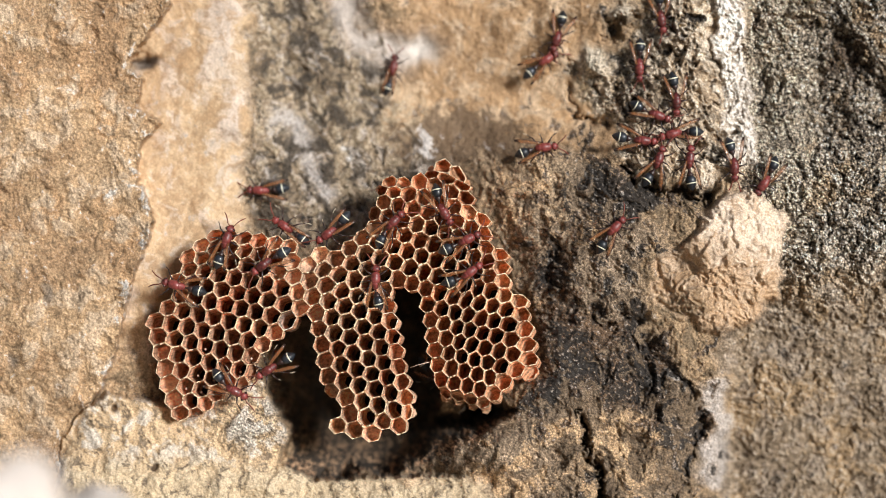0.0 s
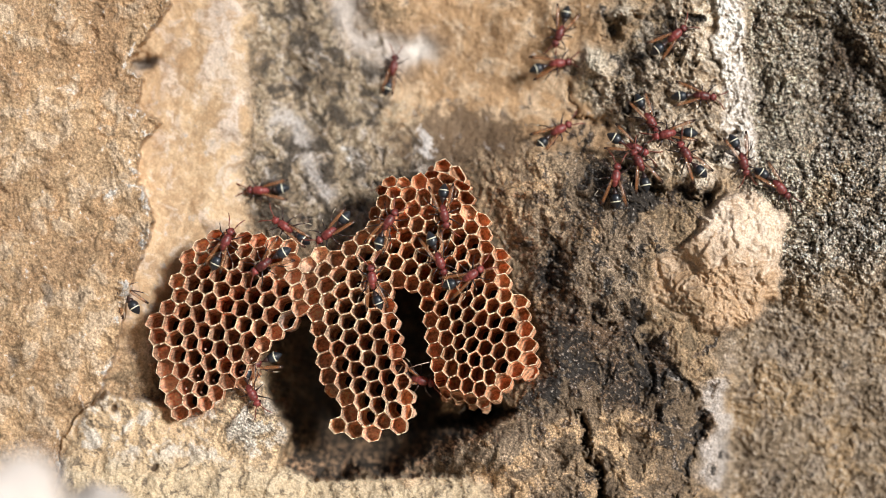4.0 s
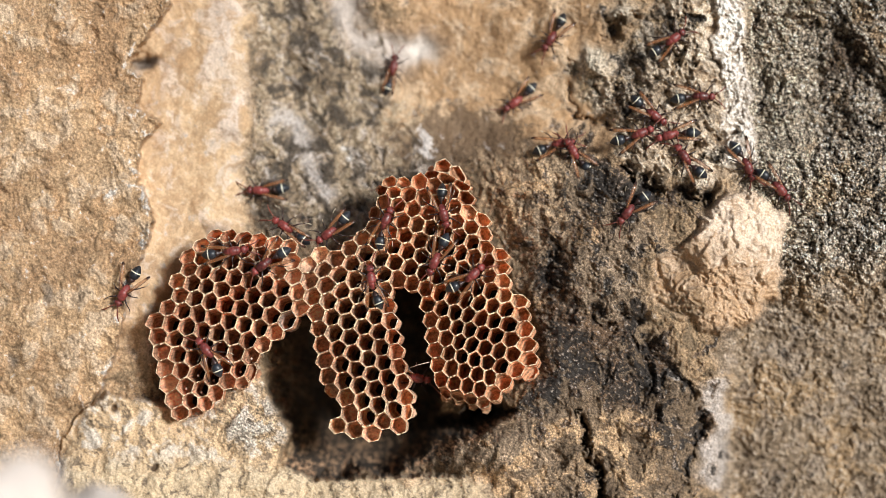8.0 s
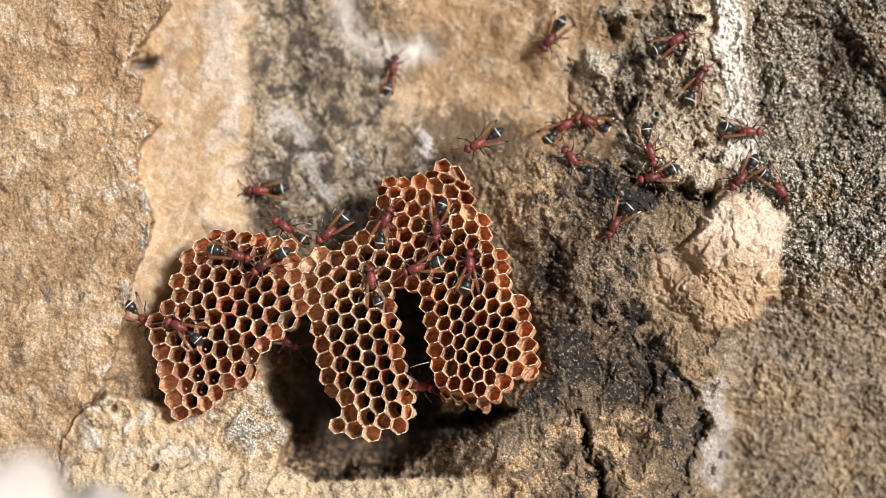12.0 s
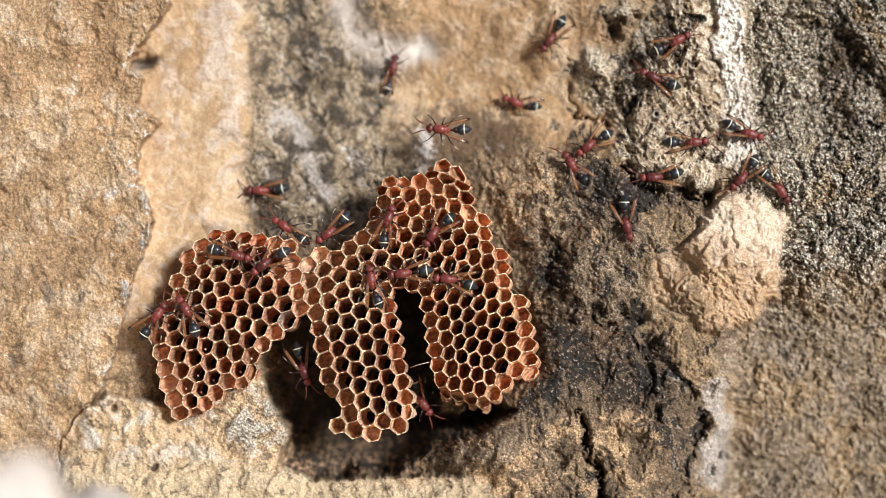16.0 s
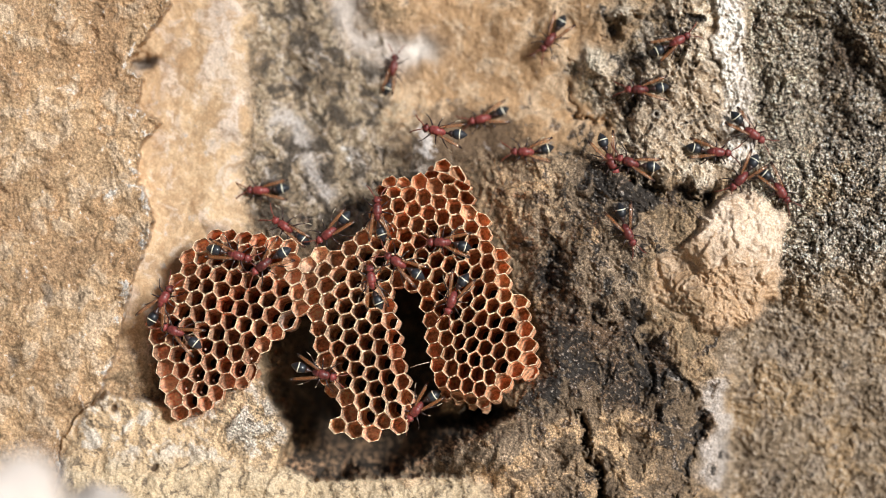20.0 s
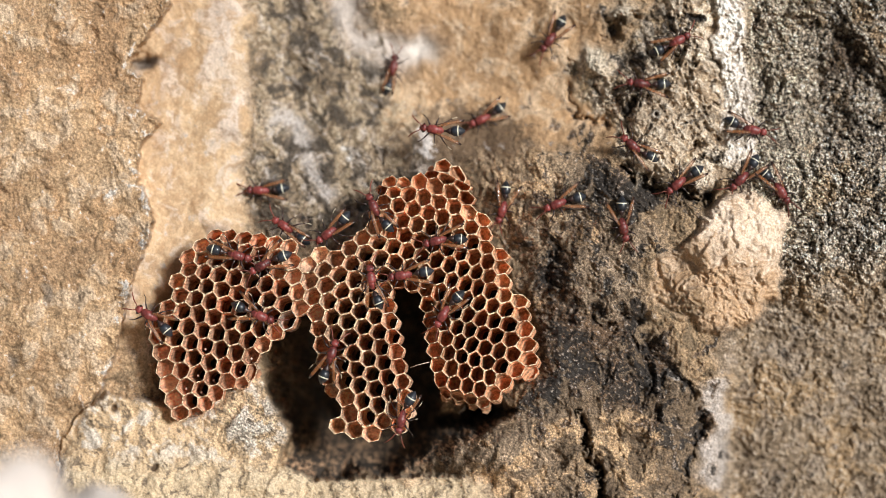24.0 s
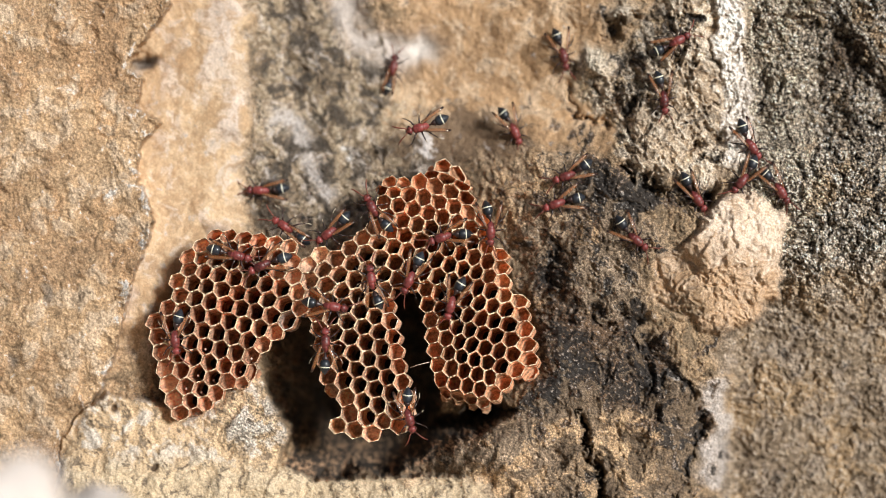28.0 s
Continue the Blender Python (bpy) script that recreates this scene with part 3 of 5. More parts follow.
def paper_material(name, low, high):
    """Wasp paper: fibre bands round each cell, tan to red-brown from place to place."""
    m, n, l, p = material(name)
    geo = n.new("ShaderNodeNewGeometry")
    info = n.new("ShaderNodeObjectInfo")
    zone = n.new("ShaderNodeTexNoise")
    zone.inputs["Scale"].default_value, zone.inputs["Detail"].default_value = 40, 3
    l.new(geo.outputs["Position"], zone.inputs["Vector"])
    add = n.new("ShaderNodeMath")
    add.operation = 'MULTIPLY_ADD'
    add.inputs[1].default_value = 0.3
    l.new(info.outputs["Random"], add.inputs[0])
    l.new(zone.outputs["Fac"], add.inputs[2])
    ramp = n.new("ShaderNodeValToRGB")
    e = ramp.color_ramp.elements
    e[0].position, e[0].color = 0.42, (*low, 1)
    e[1].position, e[1].color = 0.85, (*high, 1)
    l.new(add.outputs[0], ramp.inputs["Fac"])
    # growth rings across the tube, fibres along it
    tones = []
    for scale, dark, pale in (((110, 420, 110), 0.50, 1.45), ((1500, 36, 1500), 0.66, 1.3)):
        split = n.new("ShaderNodeMapping")
        split.inputs["Scale"].default_value = scale
        l.new(geo.outputs["Position"], split.inputs["Vector"])
        band = n.new("ShaderNodeTexNoise")
        band.inputs["Scale"].default_value, band.inputs["Detail"].default_value, band.inputs["Roughness"].default_value = 1.0, 4, 0.6
        l.new(split.outputs["Vector"], band.inputs["Vector"])
        shade = n.new("ShaderNodeValToRGB")
        shade.color_ramp.elements[0].position, shade.color_ramp.elements[0].color = 0.34, (dark, dark * 0.93, dark * 0.9, 1)
        shade.color_ramp.elements[1].position, shade.color_ramp.elements[1].color = 0.66, (pale, pale, pale, 1)
        l.new(band.outputs["Fac"], shade.inputs["Fac"])
        tones.append(shade)
    base = ramp
    for shade in tones:
        mul = n.new("ShaderNodeMix")
        mul.data_type, mul.blend_type = 'RGBA', 'MULTIPLY'
        mul.inputs["Factor"].default_value = 1.0
        l.new(base.outputs[0 if base == ramp else "Result"], mul.inputs["A"])
        l.new(shade.outputs["Color"], mul.inputs["B"])
        base = mul
    l.new(mul.outputs["Result"], p.inputs["Base Color"])
    b = n.new("ShaderNodeBump")
    b.inputs["Strength"].default_value, b.inputs["Distance"].default_value = 0.7, 0.00012
    l.new(band.outputs["Fac"], b.inputs["Height"])
    l.new(b.outputs["Normal"], p.inputs["Normal"])
    p.inputs["Roughness"].default_value = 0.8
    # thin paper: the sun glows through the walls
    glow = n.new("ShaderNodeBsdfTranslucent")
    l.new(mul.outputs["Result"], glow.inputs["Color"])
    mix = n.new("ShaderNodeMixShader")
    mix.inputs["Fac"].default_value = 0.42
    l.new(p.outputs["BSDF"], mix.inputs[1])
    l.new(glow.outputs["BSDF"], mix.inputs[2])
    l.new(mix.outputs["Shader"], n["Material Output"].inputs["Surface"])
    return m


def wing_material():
    m, n, l, p = material("amber wing membrane")
    co = n.new("ShaderNodeTexCoord")
    sep = n.new("ShaderNodeSeparateXYZ")
    l.new(co.outputs["Generated"], sep.inputs["Vector"])
    ramp = n.new("ShaderNodeValToRGB")
    e = ramp.color_ramp.elements
    e[0].position, e[0].color = 0.10, (0.035, 0.018, 0.014, 1)
    e[1].position, e[1].color = 0.24, (0.34, 0.135, 0.05, 1)
    far = e.new(0.9)
    far.color = (0.30, 0.12, 0.05, 1)
    l.new(sep.outputs["X"], ramp.inputs["Fac"])
    l.new(ramp.outputs["Color"], p.inputs["Base Color"])
    clear = n.new("ShaderNodeValToRGB")
    q = clear.color_ramp.elements
    q[0].position, q[0].color = 0.08, (0.92, 0.92, 0.92, 1)
    q[1].position, q[1].color = 0.26, (0.38, 0.38, 0.38, 1)
    l.new(sep.outputs["X"], clear.inputs["Fac"])
    l.new(clear.outputs["Color"], p.inputs["Alpha"])
    p.inputs["Roughness"].default_value, p.inputs["Coat Weight"].default_value = 0.25, 0.9
    return m


M_ROCK = rock_material()
M_PAPER_RED = paper_material("red-brown wasp paper", (0.78, 0.45, 0.275), (0.94, 0.70, 0.50))
M_PAPER_TAN = paper_material("tan wasp paper", (0.78, 0.48, 0.30), (0.94, 0.73, 0.54))
M_PAPER_ORANGE = paper_material("orange-brown wasp paper", (0.76, 0.415, 0.225), (0.91, 0.62, 0.395))
M_RIM = plain_material("fresh pale wasp paper", (0.88, 0.61, 0.41), 0.75, 500, 0.35)
# floors of deep cells: brood stain plus the tube's shade, both as colour
M_FLOOR = plain_material("stained and shade-dark cell floor", (0.045, 0.024, 0.016), 0.8, 700, 0.5)
M_RED = plain_material("dark red cuticle", (0.150, 0.030, 0.027), 0.44, 1100, 0.85, coat=0.10, bump_depth=0.00016)
M_BLACK = plain_material("blue-black cuticle", (0.016, 0.018, 0.024), 0.42, 900, 0.5, coat=0.2)
M_CREAM = plain_material("cream cuticle", (0.70, 0.66, 0.52), 0.45, 900, 0.12)
M_FEELER = plain_material("dull red-brown feeler", (0.16, 0.040, 0.025), 0.5, 900, 0.4)
M_FOOT = plain_material("buff foot", (0.46, 0.38, 0.28), 0.5, 900, 0.2)
M_EYE = plain_material("dark eye", (0.03, 0.012, 0.012), 0.2, 3000, 0.4, coat=0.6)
M_LEG = plain_material("brown-black leg", (0.030, 0.014, 0.012), 0.4, 900, 0.4)
M_WING = wing_material()
M_CLIFF = plain_material("ochre limestone", (0.50, 0.36, 0.22), 0.9, 9, 0.5, bump_depth=0.02)
M_EARTH = plain_material("pale dry earth", (0.34, 0.27, 0.19), 0.95, 6, 0.3, bump_depth=0.01)


# ---- mesh helpers ----
def mesh_of(name, bm, mats, shade=True):
    me = bpy.data.meshes.new(name)
    bmesh.ops.recalc_face_normals(bm, faces=bm.faces)
    bm.to_mesh(me)
    bm.free()
    for m in (mats if isinstance(mats, (list, tuple)) else [mats]):
        me.materials.append(m)
    if shade:
        me.polygons.foreach_set("use_smooth", [True] * len(me.polygons))
    return me


def part(name, bm, mats, parent, label="", shade=True):
    ob = new(name, mesh_of(name, bm, mats, shade))
    ob.parent = parent
    if label:
        tagged(ob, label)
    return ob


def loft(bm, rings, close=True):
    made = [[bm.verts.new(p) for p in ring] for ring in rings]
    for a, b in zip(made, made[1:]):
        n = len(a)
        for i in range(n):
            bm.faces.new((a[i], a[(i + 1) % n], b[(i + 1) % n], b[i]))
    if close:
        bm.faces.new(made[0][::-1])
        bm.faces.new(made[-1])
    return made


def body(bm, profile, n=14):
    """Rings across x: (x, height of the axis, half width, half height), in U."""
    loft(bm, [[Vector((x, ry * math.cos(t), z + rz * math.sin(t))) * U for t in [2 * math.pi * k / n for k in range(n)]]
              for x, z, ry, rz in profile])


def tube(bm, points, radii, n=6):
    pts = [Vector(p) * U for p in points]
    rings = []
    for i, p in enumerate(pts):
        way = (pts[min(i + 1, len(pts) - 1)] - pts[max(i - 1, 0)]).normalized()
        side = way.cross(Vector((0.13, 0.21, 0.97))).normalized()
        up = side.cross(way)
        rings.append([p + (side * math.cos(2 * math.pi * k / n) + up * math.sin(2 * math.pi * k / n)) * radii[i] * U for k in range(n)])
    loft(bm, rings)


# ---- rock ----
def rock_sheet(name, faces_mask, label):
    nv, nu = GU.shape
    k = (D - ROCK * U) / D
    co = np.stack([(GU - 784) * U * k, -ROCK * U, Z0 + (441 - GV) * U * k], -1).reshape(-1, 3)
    idx = np.arange(nu * nv).reshape(nv, nu)
    quads = np.stack([idx[:-1, :-1], idx[1:, :-1], idx[1:, 1:], idx[:-1, 1:]], -1)[faces_mask]
    used, back = np.unique(quads, return_inverse=True)
    quads = back.reshape(quads.shape)
    me = bpy.data.meshes.new(name)
    me.vertices.add(len(used))
    me.vertices.foreach_set("co", co[used].ravel())
    me.loops.add(quads.size)
    me.loops.foreach_set("vertex_index", quads.ravel().astype(np.int32))
    me.polygons.add(len(quads))
    me.polygons.foreach_set("loop_start", np.arange(0, quads.size, 4, dtype=np.int32))
    me.polygons.foreach_set("use_smooth", np.ones(len(quads), bool))
    me.update(calc_edges=True)
    c = me.color_attributes.new("stone", 'FLOAT_COLOR', 'POINT')
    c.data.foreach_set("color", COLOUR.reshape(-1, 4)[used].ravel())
    me.materials.append(M_ROCK)
    return tagged(new(name, me), label, "rock", kind="structure")


def quad_mean(m):
    return (m[:-1, :-1] + m[1:, :-1] + m[1:, 1:] + m[:-1, 1:]) / 4


F_SLAB = quad_mean(M_SLAB) > 0.03
F_KNOB = (quad_mean(M_KNOB) > 0.03) & ~F_SLAB
F_BLOCK = (quad_mean(M_BLOCK) > 0.03) & ~F_SLAB & ~F_KNOB
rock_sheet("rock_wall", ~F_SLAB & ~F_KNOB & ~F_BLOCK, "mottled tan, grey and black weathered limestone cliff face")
rock_sheet("rock_slab", F_SLAB, "ochre grainy limestone slab with a jagged pale edge")
rock_sheet("rock_knob", F_KNOB, "pale cream stone knob sticking out of the cliff")
rock_sheet("rock_block", F_BLOCK, "pale smooth limestone block below the comb")


def boulder(name, u, v, h, ru, rv, rh, label, seed):
    bm = bmesh.new()
    bmesh.ops.create_icosphere(bm, subdivisions=5, radius=1)
    c = at(u, v, h)
    for w in bm.verts:
        d = w.co.normalized()
        s = 1 + 0.22 * noise.fractal(d * 1.6 + Vector((seed, 0, 0)), 0.7, 2.1, 5)
        w.co = Vector((d.x * ru, d.y * rh, d.z * rv)) * s * U
    ob = new(name, mesh_of(name, bm, M_PALE))
    ob.location = c
    return tagged(ob, label, "rock", kind="structure")


M_PALE = plain_material("pale crusted stone", (0.60, 0.53, 0.49), 0.85, 120, 0.4, bump_depth=0.0008)
boulder("rock_outcrop", 20, 905, 1080, 47, 46, 60, "pale rounded lump of limestone close to the lens", 3.1)
boulder("rock_outcrop", 165, 935, 700, 60, 46, 60, "pale rounded lump of limestone close to the lens", 5.7)

bm = bmesh.new()
bmesh.ops.create_grid(bm, x_segments=60, y_segments=40, size=1)
far_side = [v for v in bm.verts]
for v in far_side:
    x, z = v.co.x * 4.2, (v.co.y + 1) * 1.75 - 0.05
    q = noise.noise(Vector((x * 0.9, z * 0.9, 3.3))) * 0.22 + noise.noise(Vector((x * 3.1, z * 3.1, 7.7))) * 0.07
    near = max(abs(x) / 1.2, abs(z - 1.2) / 1.15)
    v.co = Vector((x, 0.10 - (q * 0.9 - 0.02) * min(1, max(0, near - 0.75) * 2.0) + 0.35 * max(0, z - 2.6), z))
back = bmesh.ops.extrude_face_region(bm, geom=bm.faces[:])
for v in back["geom"]:
    if isinstance(v, bmesh.types.BMVert):
        v.co.y = 1.9 + 0.2 * noise.noise(v.co)
cliff = new("cliff", mesh_of("cliff", bm, M_CLIFF))
tagged(cliff, "ochre limestone cliff round the nest", "cliff", kind="structure")

g = bmesh.new()
bmesh.ops.create_grid(g, x_segments=40, y_segments=40, size=400)
ground = new("ground", mesh_of("ground", g, M_EARTH))
tagged(ground, "dry bare earth at the foot of the cliff", "ground", kind="structure")

# ---- paper comb ----
comb = tagged(new("paper_comb"), "open brown paper wasp comb with many hexagonal cells in three lobes", "wasp nest")
comb.location = at(620, 520, 40)
bpy.context.view_layer.update()
def rim_height(u, v):
    """How far the mouths of the cells stand out of the rock."""
    h = 128 + 10 * math.sin(u / 90) * math.cos(v / 110)
    h -= 0.00035 * ((u - 610) ** 2 * 0.4 + (v - 520) ** 2 * 0.7)
    h += 12 * math.exp(-((u - 860) / 70) ** 2 - ((v - 600) / 110) ** 2)
    return h


def inside_one(u, v, poly):
    return float(inside(np.array([u]), np.array([v]), poly)[0])


# the grid of cells, i along a row and j from row to row: a gentle warp of an even grid
WARP_U = [(603.9, 38.7, 9.5, -6.7, -8.7, 5.7, 4.7), (278.1, -3.2, -22.5, 23.8, 6.2, 6.4), (-15.3, -15.7, 33.2, -3.6, 7.6), (-23.2, 4.1, -0.9, -10.1), (0.7, -0.8, -10.8), (6.1, 5.3), (3.6,)]
WARP_V = [(514.0, 226.2, -0.1, -25.3, 30.6, 2.1, -8.2), (90.1, 0.3, -63.3, 52.2, -3.4, -2.4), (15.9, -32.7, 26.0, -7.5, 2.1), (-27.7, 13.1, 16.5, -5.7), (-15.0, 1.7, 9.4), (6.0, 1.4), (6.4,)]


def spot_of(i, j):
    x, y = (i - 10) / 10, (j + 5) / 8
    return tuple((20 * (j == -16) + 6 * (j == -14 and i < 17) if warp is WARP_V else 0) + sum(c * x ** a * y ** b for a, line in enumerate(warp) for b, c in enumerate(line)) for warp in (WARP_U, WARP_V))


# which cells stand in each row: first and last of every run
ROWS = {-16: ((19, 20),), -15: ((18, 20),), -14: ((15, 20),), -13: ((14, 21),), -12: ((14, 21),), -11: ((13, 22),), -10: ((13, 22),),
        -9: ((12, 22),), -8: ((11, 23),), -7: ((2, 7), (9, 23)), -6: ((1, 13), (16, 23)), -5: ((0, 13), (16, 23)), -4: ((0, 13), (16, 23)),
        -3: ((-1, 13), (16, 23)), -2: ((-1, 6), (8, 13), (16, 21)), -1: ((-2, 5), (8, 13), (16, 20)), 0: ((-3, 4), (8, 13), (16, 19)),
        1: ((-3, 3), (8, 13)), 2: ((-3, 3), (8, 13)), 3: ((-3, 2), (9, 12)), 4: ((-3, 0), (8, 10)), 5: ((-3, -1),), 6: ((-3, -2),)}
CELLS = {(i, j) for j, runs in ROWS.items() for a, b in runs for i in range(a, b + 1)}
ROUND = ((1, 0), (0, 1), (-1, 1), (-1, 0), (0, -1), (1, -1))
# low cells on the border, just begun
STUBS = {(16, 0), (17, 0), (18, 0), (19, 0), (13, 2), (14, -13), (15, -14), (16, -14), (18, -15), (19, -16), (20, -16), (13, -11), (2, 3), (3, 2), (-2, 6), (8, 2), (23, -3)}


def border(i, j):
    """How many cells lie between a cell and the border of its lobe: 1 on the border itself."""
    shell, n = {(i, j)}, 1
    while n < 5:
        shell = {(a + p, b + q) for a, b in shell for p, q in ROUND}
        if not shell <= CELLS:
            return n
        n += 1
    return n


def lobe_of(i, j):
    return 2 if i >= 14 or j <= -10 else 1 if i >= 8 else 0


def lobe(number, label, paper, least, most):
    """A lobe: a paper sheet at the back, and the cells on it."""
    spots = []
    for i, j in sorted(CELLS):
        if lobe_of(i, j) != number:
            continue
        u, v = spot_of(i, j)
        n = border(i, j)
        deep = least + (most - least) * float(smooth(0.6, 2.6, n)) + random.uniform(-22, 6)
        deep -= 40 * math.exp(-((u - 545) / 60) ** 2 - ((v - 490) / 55) ** 2) + 34 * math.exp(-((u - 770) / 80) ** 2 - ((v - 340) / 60) ** 2)
        deep -= 8 * math.exp(-((u - 340) / 70) ** 2 - ((v - 690) / 60) ** 2)
        deep += 30 * math.exp(-((u - 745) / 48) ** 2 - ((v - 482) / 50) ** 2)
        if n == 1 and (i >= 21 or j <= -14):
            deep = random.uniform(26, 46)
        if (i, j) in STUBS:
            deep = random.uniform(20, 32)
        if (i, j) == (6, -2):
            deep = 64
        spots.append((i, j, u, v, n, max(deep, 9)))
    bm = bmesh.new()
    for i, j, u, v, n, deep in spots:
        back = cell_top(i, j, n) - deep - 13
        su, sv = tube_shift(i, j, u, v, n)
        ring = [at(u + su * deep / 76 + 9 * math.cos(t), v + sv * deep / 76 + 9 * math.sin(t), back) - comb.location for t in [math.pi * k / 3 + 0.23 for k in range(6)]]
        ring2 = [p + Vector((0, 6 * U + 0.00002 * (len(bm.verts) % 17), 0)) for p in ring]
        loft(bm, [ring, ring2])
    sheet = part("comb_lobe", bm, paper, comb, label, shade=False)
    for i, j, u, v, n, deep in spots:
        make_cell(sheet, i, j, u, v, n, deep, paper)


def cell_top(i, j, n):
    """The mouths lie on a gently bowed face; it falls off on the border."""
    u, v = spot_of(i, j)
    return rim_height(u, v) - (7 if n == 1 else 0) - (20 if (i, j) in STUBS else 0)


def jog(u, v):
    q = noise.noise_vector(Vector((u / 17, v / 17, 0.5)))
    s = noise.noise_vector(Vector((u / 5, v / 5, 8.5)))
    return u + 3.4 * q.x + 0.9 * s.x, v + 3.4 * q.y + 0.9 * s.y


def tube_shift(i, j, u, v, n):
    """How far a tube drifts sideways on its way back: the tubes fan out from the face, those on the border of the long lobe outwards."""
    su, sv = 11 + (784 - u) * 0.013, (700 - v) * 0.056
    if n == 1 and lobe_of(i, j) == 2:
        su, sv = su + (u - 800) * 0.06, sv + (v - 500) * 0.10
    return su, sv


# cells patched with other paper
M_GREY_PAPER = paper_material("grey patched paper", (0.60, 0.48, 0.40), (0.80, 0.69, 0.61))
M_YELLOW_PAPER = paper_material("fresh straw-coloured paper", (0.70, 0.48, 0.24), (0.86, 0.70, 0.45))
M_WHITE_RIM = plain_material("new whitish paper", (0.88, 0.76, 0.62), 0.75, 900, 0.3)
ODD_CELLS = {(505, 567): (M_GREY_PAPER, M_WHITE_RIM, "cell with a grey patched lining"), (694, 568): (None, M_WHITE_RIM, "cell with a fresh whitish rim"),
             (632, 604): (M_YELLOW_PAPER, M_WHITE_RIM, "cell of fresh straw-coloured paper")}


def make_cell(sheet, i, j, u, v, n, deep, paper):
    around = [spot_of(i + p, j + q) for p, q in ROUND]
    corners = [jog((u + around[k][0] + around[(k + 1) % 6][0]) / 3, (v + around[k][1] + around[(k + 1) % 6][1]) / 3) for k in range(6)]
    outline = []
    for k in range(6):
        (x0, y0), (x1, y1) = corners[k], corners[(k + 1) % 6]
        outline += [(x0 + (x1 - x0) * t, y0 + (y1 - y0) * t) for t in (0, 0.2, 0.4, 0.6, 0.8)]
    cu, cv = sum(p[0] for p in outline) / 30, sum(p[1] for p in outline) / 30
    top = cell_top(i, j, n) + random.uniform(-3.2, 3.2)
    du, dv = tube_shift(i, j, u, v, n)
    base = comb.location
    inner = 0.955          # the mouth is rounder than the outside
    # on the border the mouths turn outwards
    gaps = [(p * 26 + q * 5, p * 7 + q * 27) for p, q in ROUND if (i + p, j + q) not in CELLS]
    ou, ov = sum(g[0] for g in gaps), sum(g[1] for g in gaps)
    far = max(1e-6, math.hypot(ou, ov))
    ou, ov = (ou / far, ov / far) if gaps else (0, 0)
    lean, press = (0.95, 0.66) if (i, j) in STUBS else (0.38, 1.0)

    def ring(scale, down, wob=0.0):
        f = down / 76
        out = []
        for i, (x, y) in enumerate(outline):
            s = scale * ((inner if scale < 0.96 else 1.0) if i % 5 == 0 else 1.0 if scale > 0.96 or 1 < i % 5 < 4 else 0.5 + 0.5 * inner + 0.02)
            if wob and scale < 0.98:
                s += 0.10 * noise.noise(Vector((x / 3.2 + scale * 40, y / 3.2, 9.1))) - 0.01
            w = wob * (noise.noise(Vector((x / 7, y / 7, 2.2))) + 0.6 * noise.noise(Vector((x / 2.5, y / 2.5, 5.2))))
            x, y = (x - cu) * s, (y - cv) * s
            away = x * ou + y * ov
            x, y = x + ou * away * (press - 1) - ou * 14 * (1 - press), y + ov * away * (press - 1) - ov * 14 * (1 - press)
            out.append(at(cu + x + du * f, cv + y + dv * f, top - down + w - lean * away) - base)
        return out
    thin = random.uniform(0.90, 0.95)
    bm = bmesh.new()
    rings = [ring(0.55, deep + 12), ring(0.93, deep * 0.55), ring(1.0, 5), ring(1.02, 1.2, 10), ring(1.015, -0.6, 10), ring(thin + 0.03, -0.2, 10), ring(thin, 1.8, 9),
             ring(0.93, deep * 0.35), ring(0.84, deep * 0.93), ring(0.40, deep + 3)]
    made = loft(bm, rings)
    for k, level in enumerate(made):
        for w in level:
            w.index = k
    for f in bm.faces:
        ks = [w.index for w in f.verts]
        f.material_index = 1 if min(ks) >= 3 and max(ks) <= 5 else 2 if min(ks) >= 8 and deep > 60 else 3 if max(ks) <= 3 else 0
    rim, outside, label = M_RIM, paper, ""
    for (pu, pv), (wall, edge_paper, words) in ODD_CELLS.items():
        if math.hypot(u - pu, v - pv) < 13:
            paper, rim, label = wall or paper, edge_paper, words
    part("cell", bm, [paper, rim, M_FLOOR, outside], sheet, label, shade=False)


lobe(0, "broad red-brown lobe of the comb", M_PAPER_RED, 40, 80)
lobe(1, "narrow tan tongue of the comb", M_PAPER_TAN, 52, 100)
lobe(2, "long orange-brown lobe of the comb", M_PAPER_ORANGE, 34, 74)


def egg(sheet, u, v):
    bm = bmesh.new()
    bmesh.ops.create_uvsphere(bm, u_segments=8, v_segments=6, radius=1)
    c = at(u, v, rim_height(u, v) - 22) - comb.location
    for q in bm.verts:
        q.co = Vector((q.co.x * 2.0, q.co.y * 3.0, q.co.z * 2.4)) * U + c
    part("egg", bm, M_EGG, sheet, "tiny white egg glued to a cell wall")


M_EGG = plain_material("waxy white egg", (0.70, 0.52, 0.42), 0.35, 900, 0.08)
red_lobe = comb.children[0]
for i, j in ((-2, 4), (-1, 4), (0, 3), (-1, 3), (2, 2), (3, 1), (0, 1)):
    cell_u, cell_v = spot_of(i, j)
    egg(red_lobe, cell_u + random.uniform(0, 4), cell_v + random.uniform(3, 7))

bm = bmesh.new()
tube(bm, [(at(u, v, h) - comb.location) / U for u, v, h in ((726, 651, 112), (740, 646, 116), (752, 643, 118), (764, 640, 114))], [0.7, 0.6, 0.6, 0.5], 5)
part("fibre", bm, M_EGG, comb, "loose pale fibre between two lobes")


